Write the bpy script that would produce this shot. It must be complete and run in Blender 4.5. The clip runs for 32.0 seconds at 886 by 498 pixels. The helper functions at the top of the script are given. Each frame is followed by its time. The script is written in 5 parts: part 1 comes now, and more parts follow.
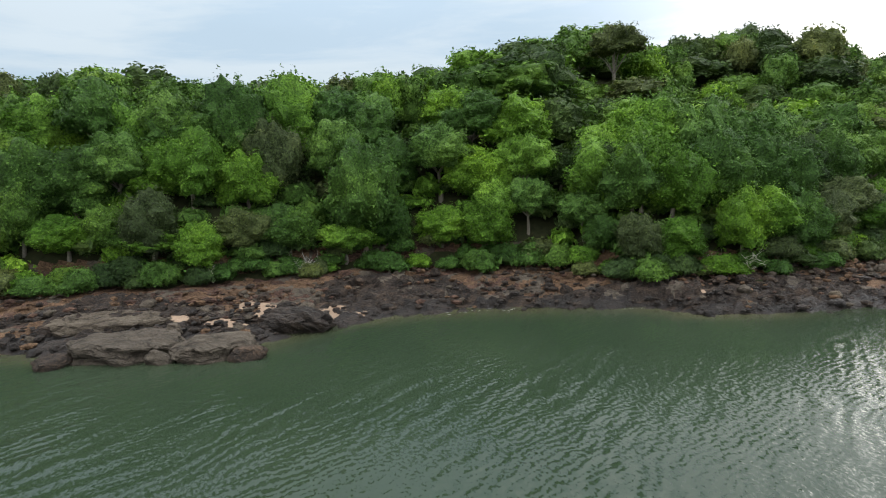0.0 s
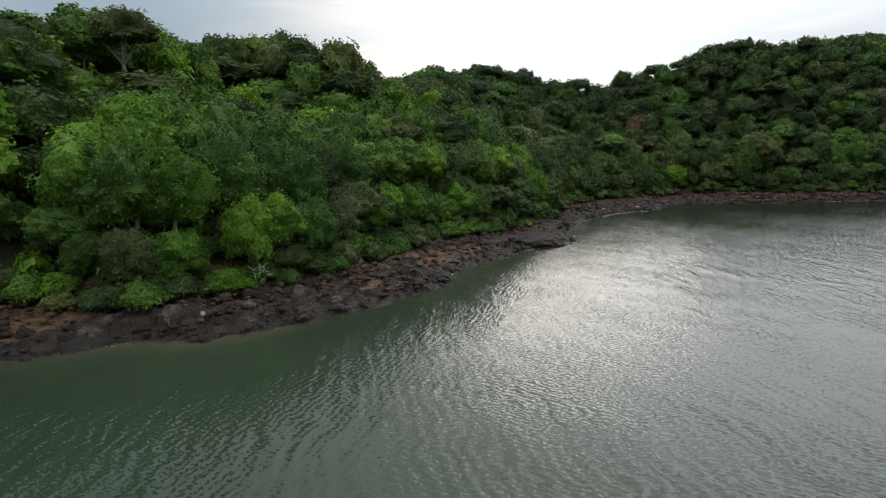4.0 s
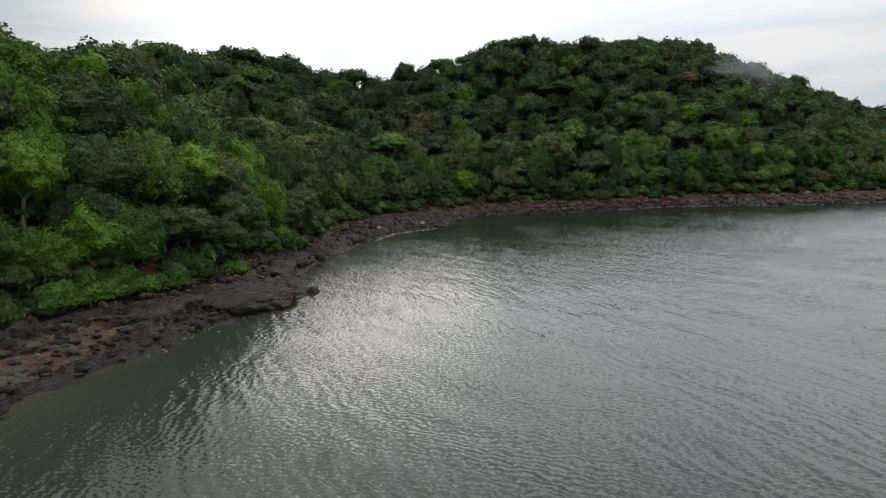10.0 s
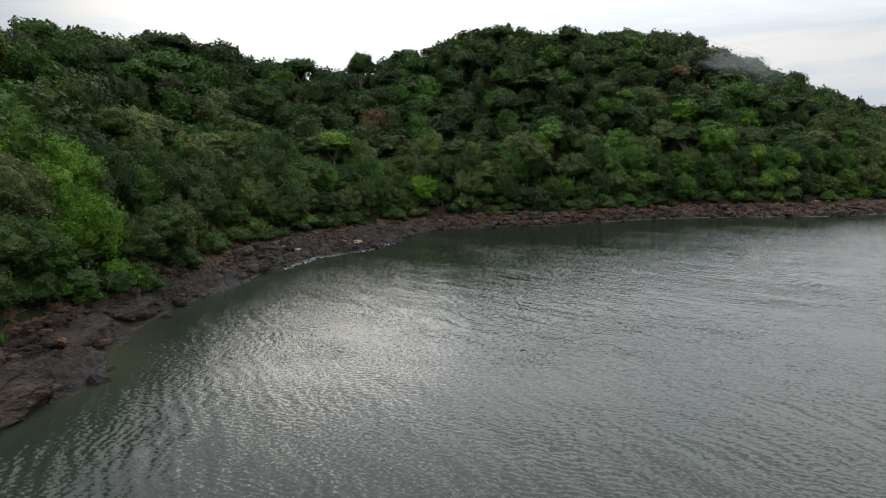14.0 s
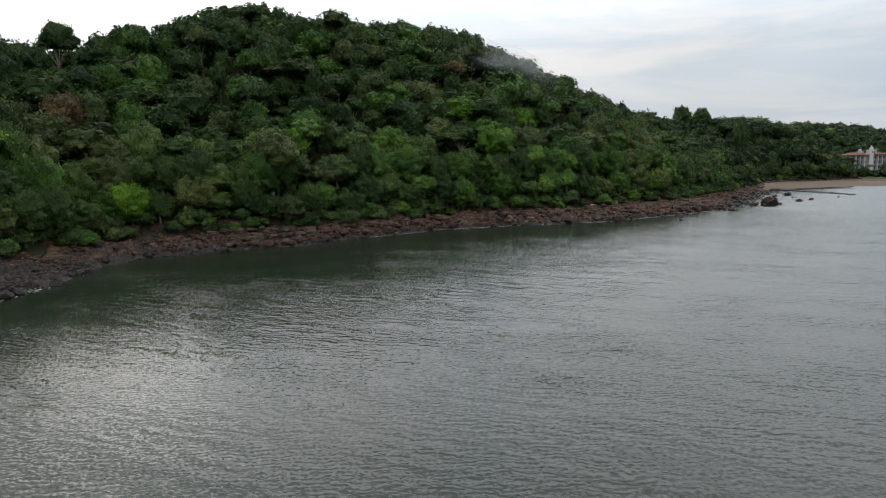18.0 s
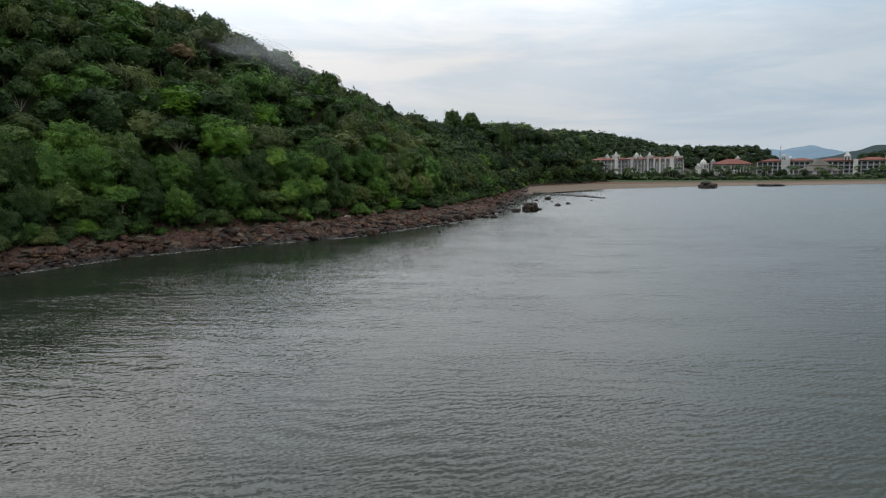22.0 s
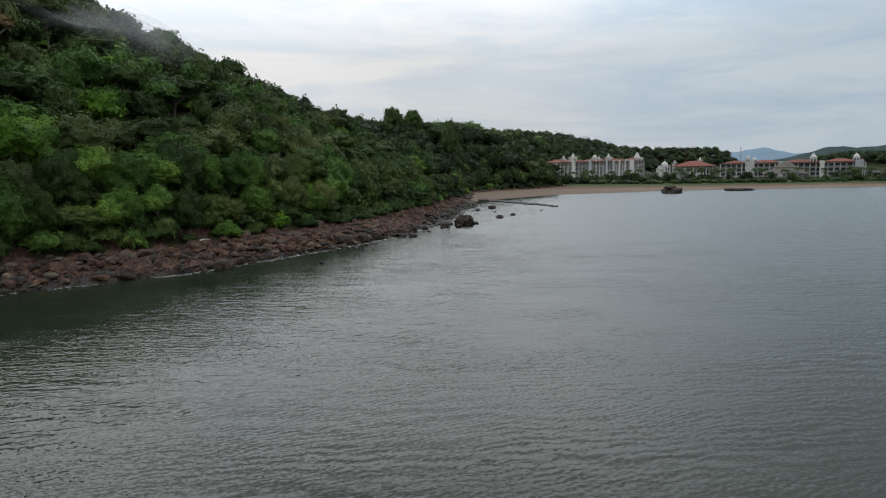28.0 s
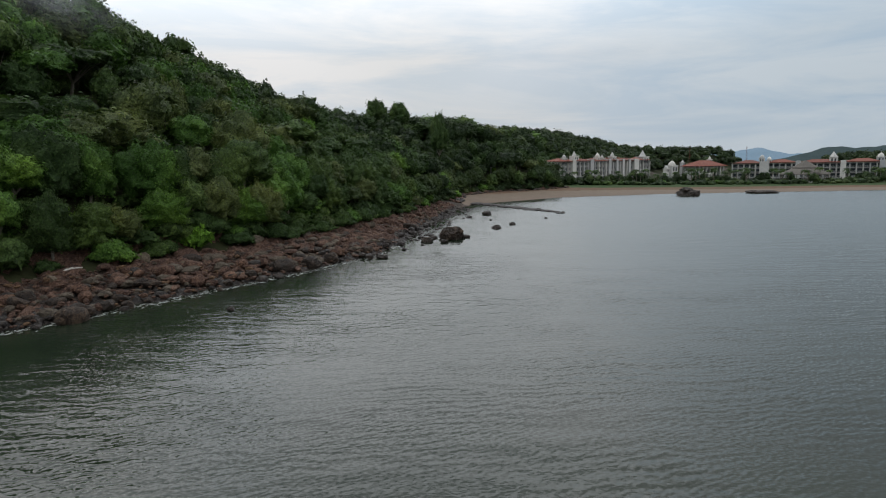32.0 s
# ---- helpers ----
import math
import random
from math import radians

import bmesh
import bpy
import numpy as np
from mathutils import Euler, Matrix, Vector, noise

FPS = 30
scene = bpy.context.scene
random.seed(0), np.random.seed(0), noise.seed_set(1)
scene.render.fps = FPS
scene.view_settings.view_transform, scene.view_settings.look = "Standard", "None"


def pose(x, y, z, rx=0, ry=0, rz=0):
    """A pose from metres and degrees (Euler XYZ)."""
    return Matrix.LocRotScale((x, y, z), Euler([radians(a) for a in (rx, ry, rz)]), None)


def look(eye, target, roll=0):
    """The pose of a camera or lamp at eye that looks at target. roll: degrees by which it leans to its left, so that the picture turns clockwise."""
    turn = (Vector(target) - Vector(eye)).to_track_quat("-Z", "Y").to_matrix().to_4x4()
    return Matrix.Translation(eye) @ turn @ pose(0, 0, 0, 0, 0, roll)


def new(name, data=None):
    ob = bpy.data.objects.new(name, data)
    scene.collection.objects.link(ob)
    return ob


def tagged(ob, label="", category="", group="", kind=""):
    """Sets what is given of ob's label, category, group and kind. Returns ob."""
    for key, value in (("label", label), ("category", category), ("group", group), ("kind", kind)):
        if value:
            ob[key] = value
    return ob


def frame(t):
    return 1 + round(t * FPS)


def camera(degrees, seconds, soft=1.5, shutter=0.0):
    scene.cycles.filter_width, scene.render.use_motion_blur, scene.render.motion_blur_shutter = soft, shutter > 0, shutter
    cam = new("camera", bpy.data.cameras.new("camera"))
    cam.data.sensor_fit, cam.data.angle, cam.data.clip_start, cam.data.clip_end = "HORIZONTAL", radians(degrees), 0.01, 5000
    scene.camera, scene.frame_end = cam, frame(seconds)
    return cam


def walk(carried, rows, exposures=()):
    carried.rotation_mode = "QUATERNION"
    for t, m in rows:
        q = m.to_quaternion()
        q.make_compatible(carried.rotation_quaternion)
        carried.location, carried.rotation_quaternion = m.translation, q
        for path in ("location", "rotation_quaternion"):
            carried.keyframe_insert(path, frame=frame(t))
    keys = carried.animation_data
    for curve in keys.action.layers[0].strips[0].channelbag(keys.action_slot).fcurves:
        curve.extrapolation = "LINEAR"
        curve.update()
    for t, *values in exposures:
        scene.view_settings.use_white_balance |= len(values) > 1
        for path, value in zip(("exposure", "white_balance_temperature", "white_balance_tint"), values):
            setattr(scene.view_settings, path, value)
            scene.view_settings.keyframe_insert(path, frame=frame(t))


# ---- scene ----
cam = camera(70.9, 32.0, 1.1)
# seconds, x, y, z, yaw, pitch, roll
ROWS = [
    (0.0, 7.64, 4.11, 16.01, 4.46, -7.67, -1.33),
    (0.5, 8.65, 5.12, 15.94, -0.51, -7.69, -1.27),
    (1.0, 9.74, 5.99, 15.88, -5.49, -7.70, -1.20),
    (1.5, 11.12, 6.58, 15.89, -10.68, -7.75, -1.12),
    (2.0, 12.69, 6.68, 15.96, -15.48, -7.83, -1.06),
    (2.5, 14.21, 7.05, 15.97, -20.49, -7.94, -1.01),
    (3.0, 15.77, 7.56, 16.04, -24.81, -8.03, -0.96),
    (3.5, 17.54, 8.52, 16.07, -28.81, -8.08, -0.93),
    (5.5, 27.31, 17.26, 15.73, -35.91, -7.96, -1.15),
    (6.0, 29.98, 19.82, 15.68, -37.59, -7.93, -1.18),
    (6.5, 33.09, 22.56, 15.67, -40.89, -7.92, -1.22),
    (7.0, 36.43, 25.29, 15.63, -43.23, -7.93, -1.26),
    (7.5, 40.05, 27.89, 15.63, -44.92, -7.94, -1.25),
    (8.0, 43.61, 30.35, 15.61, -46.13, -7.95, -1.23),
    (8.5, 47.23, 32.52, 15.60, -47.13, -7.95, -1.20),
    (9.0, 50.66, 34.54, 15.60, -47.91, -7.95, -1.19),
    (9.5, 54.36, 36.64, 15.62, -48.82, -7.93, -1.16),
    (10.0, 57.99, 38.68, 15.66, -49.69, -7.94, -1.11),
    (10.5, 61.86, 40.48, 15.79, -50.29, -7.98, -1.06),
    (11.0, 65.44, 42.54, 15.97, -50.64, -8.05, -1.04),
    (11.5, 68.88, 44.33, 16.14, -50.83, -8.05, -1.01),
    (12.0, 72.16, 45.78, 16.22, -50.84, -8.02, -0.99),
    (12.5, 75.73, 47.12, 16.33, -50.82, -7.97, -0.98),
    (13.0, 79.26, 48.38, 16.33, -50.80, -7.89, -0.98),
    (13.5, 82.90, 49.53, 16.27, -50.77, -7.84, -0.95),
    (14.0, 86.44, 50.50, 16.10, -50.85, -7.81, -0.94),
    (14.5, 90.18, 51.48, 16.02, -51.82, -7.76, -0.95),
    (16.5, 107.09, 56.09, 15.80, -54.99, -7.63, -1.05),
    (17.0, 111.22, 57.34, 15.79, -59.81, -7.69, -1.06),
    (17.5, 115.40, 57.93, 15.84, -64.95, -7.77, -1.09),
    (18.0, 119.37, 57.74, 15.84, -69.02, -7.82, -1.10),
    (18.5, 123.10, 57.13, 15.88, -72.83, -7.82, -1.12),
    (19.0, 126.73, 56.38, 15.84, -76.67, -7.88, -1.10),
    (19.5, 130.57, 55.86, 15.70, -79.58, -7.96, -1.04),
    (20.0, 134.53, 55.12, 15.74, -81.21, -7.98, -1.02),
    (20.5, 138.04, 54.45, 15.85, -82.81, -7.98, -1.01),
    (21.0, 141.27, 53.67, 16.00, -84.83, -7.97, -0.98),
    (21.5, 144.07, 52.77, 16.08, -86.62, -7.94, -0.94),
    (22.0, 147.10, 51.67, 16.19, -87.95, -7.90, -0.93),
    (22.5, 150.11, 50.56, 16.35, -88.64, -7.87, -0.95),
    (23.0, 153.17, 49.36, 16.49, -89.32, -7.85, -0.99),
    (23.5, 156.23, 48.11, 16.51, -89.96, -7.82, -0.99),
    (24.0, 159.20, 46.87, 16.52, -90.58, -7.81, -1.01),
    (24.5, 162.03, 45.74, 16.50, -91.13, -7.81, -1.03),
    (25.0, 165.18, 44.58, 16.50, -91.45, -7.80, -1.03),
    (25.5, 168.49, 43.60, 16.43, -91.46, -7.78, -1.03),
    (27.5, 183.95, 40.20, 16.10, -91.36, -7.71, -1.03),
    (28.0, 187.93, 39.55, 16.14, -91.34, -7.72, -1.08),
    (28.5, 192.18, 38.99, 16.15, -91.34, -7.72, -1.12),
    (29.0, 196.56, 38.64, 16.17, -91.38, -7.70, -1.13),
    (29.5, 200.97, 38.23, 16.06, -91.40, -7.69, -1.12),
    (30.0, 205.23, 37.77, 15.99, -91.44, -7.68, -1.10),
    (30.5, 209.33, 37.35, 15.90, -91.47, -7.70, -1.07),
    (31.0, 213.74, 36.88, 15.86, -91.46, -7.73, -1.04),
    (31.5, 218.44, 36.60, 15.90, -91.76, -7.75, -1.00),
    (32.0, 223.76, 36.09, 15.79, -91.92, -7.79, -0.90),
]
EXPOSURES = [(0.0, 0.80), (1.0, 0.58), (2.0, 0.25), (3.0, 0.07), (4.5, -0.01), (7.0, -0.06), (14.0, -0.03), (19.0, -0.03), (25.0, -0.09), (32.0, -0.14)]
walk(cam, [(t, pose(x, y, z, 0, 0, yaw) @ pose(0, 0, 0, 90 + pitch) @ pose(0, 0, 0, 0, 0, roll)) for t, x, y, z, yaw, pitch, roll in ROWS], EXPOSURES)

# ---- sky and sun ----
SUN_AZ, SUN_EL = 40.0, 8.0  # degrees clockwise from +y, and up
world = bpy.data.worlds.new("sky")
scene.world = world
world.use_nodes = True
wt = world.node_tree
wt.nodes.clear()


def wnode(kind, **inputs):
    n = wt.nodes.new(kind)
    for k, v in inputs.items():
        n.inputs[k].default_value = v
    return n


sky = wnode("ShaderNodeTexSky")
sky.sky_type, sky.sun_disc = "NISHITA", False
sky.sun_elevation, sky.sun_rotation = radians(SUN_EL), radians(SUN_AZ)
sky.air_density, sky.dust_density, sky.ozone_density = 1.0, 1.5, 1.5
coord = wnode("ShaderNodeTexCoord")
split = wnode("ShaderNodeSeparateXYZ")
wt.links.new(coord.outputs["Generated"], split.inputs[0])
lift = wnode("ShaderNodeMath")
lift.operation = "ADD"
lift.inputs[1].default_value = 0.22
wt.links.new(split.outputs["Z"], lift.inputs[0])
flat = wnode("ShaderNodeVectorMath")
flat.operation = "DIVIDE"
both = wnode("ShaderNodeCombineXYZ")
for axis in "XYZ":
    wt.links.new(lift.outputs[0], both.inputs[axis])
wt.links.new(coord.outputs["Generated"], flat.inputs[0])
wt.links.new(both.outputs[0], flat.inputs[1])
stretch = wnode("ShaderNodeMapping")
stretch.inputs["Rotation"].default_value = (0, 0, radians(25))
stretch.inputs["Scale"].default_value = (0.30, 0.62, 1.0)
wt.links.new(flat.outputs[0], stretch.inputs["Vector"])
cloud = wnode("ShaderNodeTexNoise", Scale=1.1, Detail=7.0, Roughness=0.55, Distortion=0.5)
wt.links.new(stretch.outputs[0], cloud.inputs["Vector"])
cover = wnode("ShaderNodeMapRange")
cover.inputs["From Min"].default_value, cover.inputs["From Max"].default_value = 0.38, 0.60
cover.inputs["To Min"].default_value, cover.inputs["To Max"].default_value = 0.90, 1.0
wt.links.new(cloud.outputs["Fac"], cover.inputs["Value"])
# cloud is lit white, more so towards the sun
sun_dir = Vector((math.sin(radians(SUN_AZ)) * math.cos(radians(SUN_EL)), math.cos(radians(SUN_AZ)) * math.cos(radians(SUN_EL)), math.sin(radians(SUN_EL))))
toward = wnode("ShaderNodeVectorMath")
toward.operation = "DOT_PRODUCT"
toward.inputs[1].default_value = sun_dir
wt.links.new(coord.outputs["Generated"], toward.inputs[0])
glow = wnode("ShaderNodeMapRange")
glow.inputs["From Min"].default_value, glow.inputs["From Max"].default_value = 0.2, 1.0
glow.inputs["To Min"].default_value, glow.inputs["To Max"].default_value = 0.0, 1.0
wt.links.new(toward.outputs["Value"], glow.inputs["Value"])
power = wnode("ShaderNodeMath")
power.operation = "POWER"
power.inputs[1].default_value = 22.0
wt.links.new(glow.outputs[0], power.inputs[0])
cloud_colour = wnode("ShaderNodeMix")
cloud_colour.data_type = "RGBA"
cloud_colour.inputs["A"].default_value = (7.25, 7.55, 7.85, 1)
cloud_colour.inputs["B"].default_value = (11.2, 11.1, 10.9, 1)
broad = wnode("ShaderNodeMath")
broad.operation = "POWER"
broad.inputs[1].default_value = 3.0
wt.links.new(glow.outputs[0], broad.inputs[0])
lit = wnode("ShaderNodeMath")
lit.operation = "MULTIPLY_ADD"
lit.inputs[1].default_value = 0.31
wt.links.new(broad.outputs[0], lit.inputs[0])
wt.links.new(power.outputs[0], lit.inputs[2])
wt.links.new(lit.outputs[0], cloud_colour.inputs["Factor"])
# the cloud is thinner and bluer to the north-west
clear = wnode("ShaderNodeVectorMath")
clear.operation = "DOT_PRODUCT"
clear.inputs[1].default_value = (-0.42, 0.9, 0.1)
wt.links.new(coord.outputs["Generated"], clear.inputs[0])
thin = wnode("ShaderNodeMapRange")
thin.interpolation_type = "SMOOTHSTEP"
thin.inputs["From Min"].default_value, thin.inputs["From Max"].default_value = 0.60, 0.90
thin.inputs["To Min"].default_value, thin.inputs["To Max"].default_value = 0.0, 1.0
wt.links.new(clear.outputs["Value"], thin.inputs["Value"])
blue_cloud = wnode("ShaderNodeMix")
blue_cloud.data_type = "RGBA"
blue_cloud.inputs["B"].default_value = (3.75, 4.5, 5.15, 1)
wt.links.new(thin.outputs[0], blue_cloud.inputs["Factor"])
wt.links.new(cloud_colour.outputs["Result"], blue_cloud.inputs["A"])
# and a little thinner to the south-east
clear_east = wnode("ShaderNodeVectorMath")
clear_east.operation = "DOT_PRODUCT"
clear_east.inputs[1].default_value = (0.77, -0.62, 0.12)
wt.links.new(coord.outputs["Generated"], clear_east.inputs[0])
thin_east = wnode("ShaderNodeMapRange")
thin_east.interpolation_type = "SMOOTHSTEP"
thin_east.inputs["From Min"].default_value, thin_east.inputs["From Max"].default_value = 0.84, 0.995
wt.links.new(clear_east.outputs["Value"], thin_east.inputs["Value"])
east_cloud = wnode("ShaderNodeMix")
east_cloud.data_type = "RGBA"
east_cloud.inputs["B"].default_value = (5.3, 6.2, 7.0, 1)
wt.links.new(thin_east.outputs[0], east_cloud.inputs["Factor"])
wt.links.new(blue_cloud.outputs["Result"], east_cloud.inputs["A"])
blend = wnode("ShaderNodeMix")
blend.data_type = "RGBA"
wt.links.new(cover.outputs[0], blend.inputs["Factor"])
wt.links.new(sky.outputs[0], blend.inputs["A"])
wt.links.new(east_cloud.outputs["Result"], blend.inputs["B"])
# a clouded sky is brighter overhead than at the horizon
def height_ramp(stops):
    r = wnode("ShaderNodeValToRGB")
    while len(r.color_ramp.elements) < len(stops):
        r.color_ramp.elements.new(0.5)
    for e, (p, g) in zip(r.color_ramp.elements, stops):
        e.position, e.color = p, (g, g, g, 1)
    wt.links.new(split.outputs["Z"], r.inputs[0])
    return r.outputs[0]


# unseen high sky made brighter around azimuth 77, to brighten the sea's reflection
bright_side = wnode("ShaderNodeVectorMath")
bright_side.operation = "DOT_PRODUCT"
level_dir = wnode("ShaderNodeVectorMath")
level_dir.operation = "MULTIPLY"
level_dir.inputs[1].default_value = (1, 1, 0)
level_unit = wnode("ShaderNodeVectorMath")
level_unit.operation = "NORMALIZE"
wt.links.new(coord.outputs["Generated"], level_dir.inputs[0])
wt.links.new(level_dir.outputs[0], level_unit.inputs[0])
wt.links.new(level_unit.outputs[0], bright_side.inputs[0])
bright_side.inputs[1].default_value = (math.sin(radians(77)), math.cos(radians(77)), 0)
side = wnode("ShaderNodeMapRange")
side.interpolation_type = "SMOOTHSTEP"
side.inputs["From Min"].default_value, side.inputs["From Max"].default_value = 0.57, 0.92
wt.links.new(bright_side.outputs["Value"], side.inputs["Value"])
zenith = wnode("ShaderNodeMix")
zenith.data_type = "RGBA"
wt.links.new(side.outputs[0], zenith.inputs["Factor"])
wt.links.new(height_ramp(((0.03, 1.0), (0.20, 1.12), (0.35, 1.35), (0.50, 1.5), (0.75, 2.4))), zenith.inputs["A"])
wt.links.new(height_ramp(((0.03, 1.0), (0.16, 1.17), (0.26, 1.75), (0.36, 3.0), (0.48, 3.7), (0.75, 2.5))), zenith.inputs["B"])
overcast = wnode("ShaderNodeVectorMath")
overcast.operation = "MULTIPLY"
wt.links.new(blend.outputs["Result"], overcast.inputs[0])
wt.links.new(zenith.outputs["Result"], overcast.inputs[1])
# long flat streaks of thinner and thicker cloud
flat_streak = wnode("ShaderNodeMapping")
flat_streak.inputs["Scale"].default_value = (1.6, 1.6, 9.5)
flat_streak.inputs["Rotation"].default_value = (radians(9), radians(-11), 0)
wt.links.new(coord.outputs["Generated"], flat_streak.inputs["Vector"])
streak = wnode("ShaderNodeTexNoise", Scale=1.7, Detail=8.0, Roughness=0.6, Distortion=0.5)
wt.links.new(flat_streak.outputs[0], streak.inputs["Vector"])
shade = wnode("ShaderNodeValToRGB")
for e, (p, c) in zip(shade.color_ramp.elements, ((0.40, (0.88, 0.925, 0.97)), (0.60, (1.10, 1.06, 1.03)))):
    e.position, e.color = p, (*c, 1)
wt.links.new(streak.outputs["Fac"], shade.inputs[0])
streaked = wnode("ShaderNodeVectorMath")
streaked.operation = "MULTIPLY"
wt.links.new(overcast.outputs[0], streaked.inputs[0])
wt.links.new(shade.outputs[0], streaked.inputs[1])
ground_glow = wnode("ShaderNodeBackground", Strength=0.090)
wt.links.new(streaked.outputs[0], ground_glow.inputs["Color"])
wout = wnode("ShaderNodeOutputWorld")
wt.links.new(ground_glow.outputs[0], wout.inputs["Surface"])

sun = new("sun", bpy.data.lights.new("sun", "SUN"))
sun.data.energy, sun.data.angle, sun.data.color = 0.5, radians(34), (1.0, 0.9, 0.76)
sun.matrix_world = look(sun_dir * 500, (0, 0, 0))

# ---- materials ----
def material(name, rough=0.8, spec=0.3, metal=0.0):
    m = bpy.data.materials.new(name)
    m.use_nodes = True
    b = m.node_tree.nodes["Principled BSDF"]
    b.inputs["Roughness"].default_value = rough
    b.inputs["Specular IOR Level"].default_value = spec
    b.inputs["Metallic"].default_value = metal
    return m, m.node_tree, b


def node(tree, kind, **inputs):
    n = tree.nodes.new(kind)
    for k, v in inputs.items():
        n.inputs[k].default_value = v
    return n


def ramp(tree, fac, stops):
    r = tree.nodes.new("ShaderNodeValToRGB")
    while len(r.color_ramp.elements) < len(stops):
        r.color_ramp.elements.new(0.5)
    for e, (p, c) in zip(r.color_ramp.elements, stops):
        e.position, e.color = p, (*c, 1)
    tree.links.new(fac, r.inputs[0])
    return r.outputs[0]


def place(tree, scale=(1, 1, 1), turn=0.0):
    g = tree.nodes.new("ShaderNodeNewGeometry")
    m = tree.nodes.new("ShaderNodeMapping")
    m.inputs["Scale"].default_value = scale
    m.inputs["Rotation"].default_value = (0, 0, radians(turn))
    tree.links.new(g.outputs["Position"], m.inputs["Vector"])
    return m.outputs[0]


def mixed(tree, fac, a, b, how="MIX"):
    m = tree.nodes.new("ShaderNodeMix")
    m.data_type, m.blend_type = "RGBA", how
    for socket, v in ((m.inputs["Factor"], fac), (m.inputs["A"], a), (m.inputs["B"], b)):
        if isinstance(v, (int, float)):
            socket.default_value = v
        elif isinstance(v, tuple):
            socket.default_value = (*v, 1)
        else:
            tree.links.new(v, socket)
    return m.outputs["Result"]


def bumped(tree, shader, height, strength, distance):
    b = node(tree, "ShaderNodeBump", Strength=strength, Distance=distance)
    tree.links.new(height, b.inputs["Height"])
    tree.links.new(b.outputs[0], shader.inputs["Normal"])
    return b


def leaf_material(name, dark, mid, light, translucent=0.16):
    """Foliage: colour varied leaf by leaf, tree by tree and in patches."""
    m, t, b = material(name, 0.6, 0.12)
    g = t.nodes.new("ShaderNodeNewGeometry")
    leaf = ramp(t, g.outputs["Random Per Island"], [(0.0, dark), (0.5, mid), (1.0, light)])
    patch = node(t, "ShaderNodeTexNoise", Scale=1.0, Detail=2.0)
    t.links.new(place(t, (0.11, 0.11, 0.11)), patch.inputs["Vector"])
    tone = ramp(t, patch.outputs["Fac"], [(0.30, (0.55, 0.60, 0.55)), (0.5, (0.95, 0.95, 0.95)), (0.70, (1.5, 1.35, 1.1))])
    info = t.nodes.new("ShaderNodeObjectInfo")
    own = ramp(t, info.outputs["Random"], [(0.0, (0.74, 0.8, 0.78)), (0.5, (1.0, 1.0, 1.0)), (1.0, (1.22, 1.15, 0.95))])
    c = mixed(t, 1.0, mixed(t, 1.0, leaf, tone, "MULTIPLY"), own, "MULTIPLY")
    # fine random dark and pale mottling within each clump, in place of small leaves
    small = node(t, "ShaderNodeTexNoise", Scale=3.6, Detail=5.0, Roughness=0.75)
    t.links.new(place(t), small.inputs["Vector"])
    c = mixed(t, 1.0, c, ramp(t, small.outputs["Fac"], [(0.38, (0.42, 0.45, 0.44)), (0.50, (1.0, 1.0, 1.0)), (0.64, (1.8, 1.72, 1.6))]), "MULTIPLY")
    bumped(t, b, small.outputs["Fac"], 0.9, 0.25)
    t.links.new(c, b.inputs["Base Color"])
    tr = t.nodes.new("ShaderNodeBsdfTranslucent")
    t.links.new(mixed(t, 1.0, c, (1.05, 1.25, 0.55), "MULTIPLY"), tr.inputs["Color"])
    mix = node(t, "ShaderNodeMixShader", Fac=translucent)
    out = t.nodes["Material Output"]
    t.links.new(b.outputs[0], mix.inputs[1])
    t.links.new(tr.outputs[0], mix.inputs[2])
    t.links.new(mix.outputs[0], out.inputs["Surface"])
    return m


LEAF = [
    leaf_material("leaf_green", (0.029, 0.064, 0.012), (0.054, 0.115, 0.022), (0.098, 0.186, 0.040)),
    leaf_material("leaf_bright", (0.041, 0.094, 0.009), (0.078, 0.168, 0.018), (0.136, 0.258, 0.036)),
    leaf_material("leaf_deep", (0.022, 0.041, 0.013), (0.038, 0.070, 0.021), (0.067, 0.110, 0.036)),
    leaf_material("leaf_olive", (0.038, 0.053, 0.020), (0.069, 0.094, 0.034), (0.112, 0.140, 0.055)),
    leaf_material("leaf_rust", (0.095, 0.064, 0.033), (0.143, 0.099, 0.054), (0.191, 0.139, 0.076)),
    # leaf_deep again, darkened in place of shade between far crowns
    leaf_material("leaf_shaded", (0.016, 0.029, 0.012), (0.027, 0.047, 0.018), (0.046, 0.072, 0.029)),
]


def simple(name, stops, scale, rough=0.85, spec=0.2, bump=0.0, detail=5.0, size=None):
    m, t, b = material(name, rough, spec)
    n = node(t, "ShaderNodeTexNoise", Scale=scale, Detail=detail, Roughness=0.6)
    t.links.new(place(t), n.inputs["Vector"])
    fine = node(t, "ShaderNodeTexNoise", Scale=scale * 6.3, Detail=4.0)
    t.links.new(place(t), fine.inputs["Vector"])
    c = mixed(t, 0.55, ramp(t, n.outputs["Fac"], stops), ramp(t, fine.outputs["Fac"], stops))
    info = t.nodes.new("ShaderNodeObjectInfo")
    own = ramp(t, info.outputs["Random"], [(0.0, (0.75, 0.75, 0.77)), (1.0, (1.22, 1.18, 1.12))])
    t.links.new(mixed(t, 1.0, c, own, "MULTIPLY"), b.inputs["Base Color"])
    if bump:
        bumped(t, b, fine.outputs["Fac"], 0.8, bump)
    return m


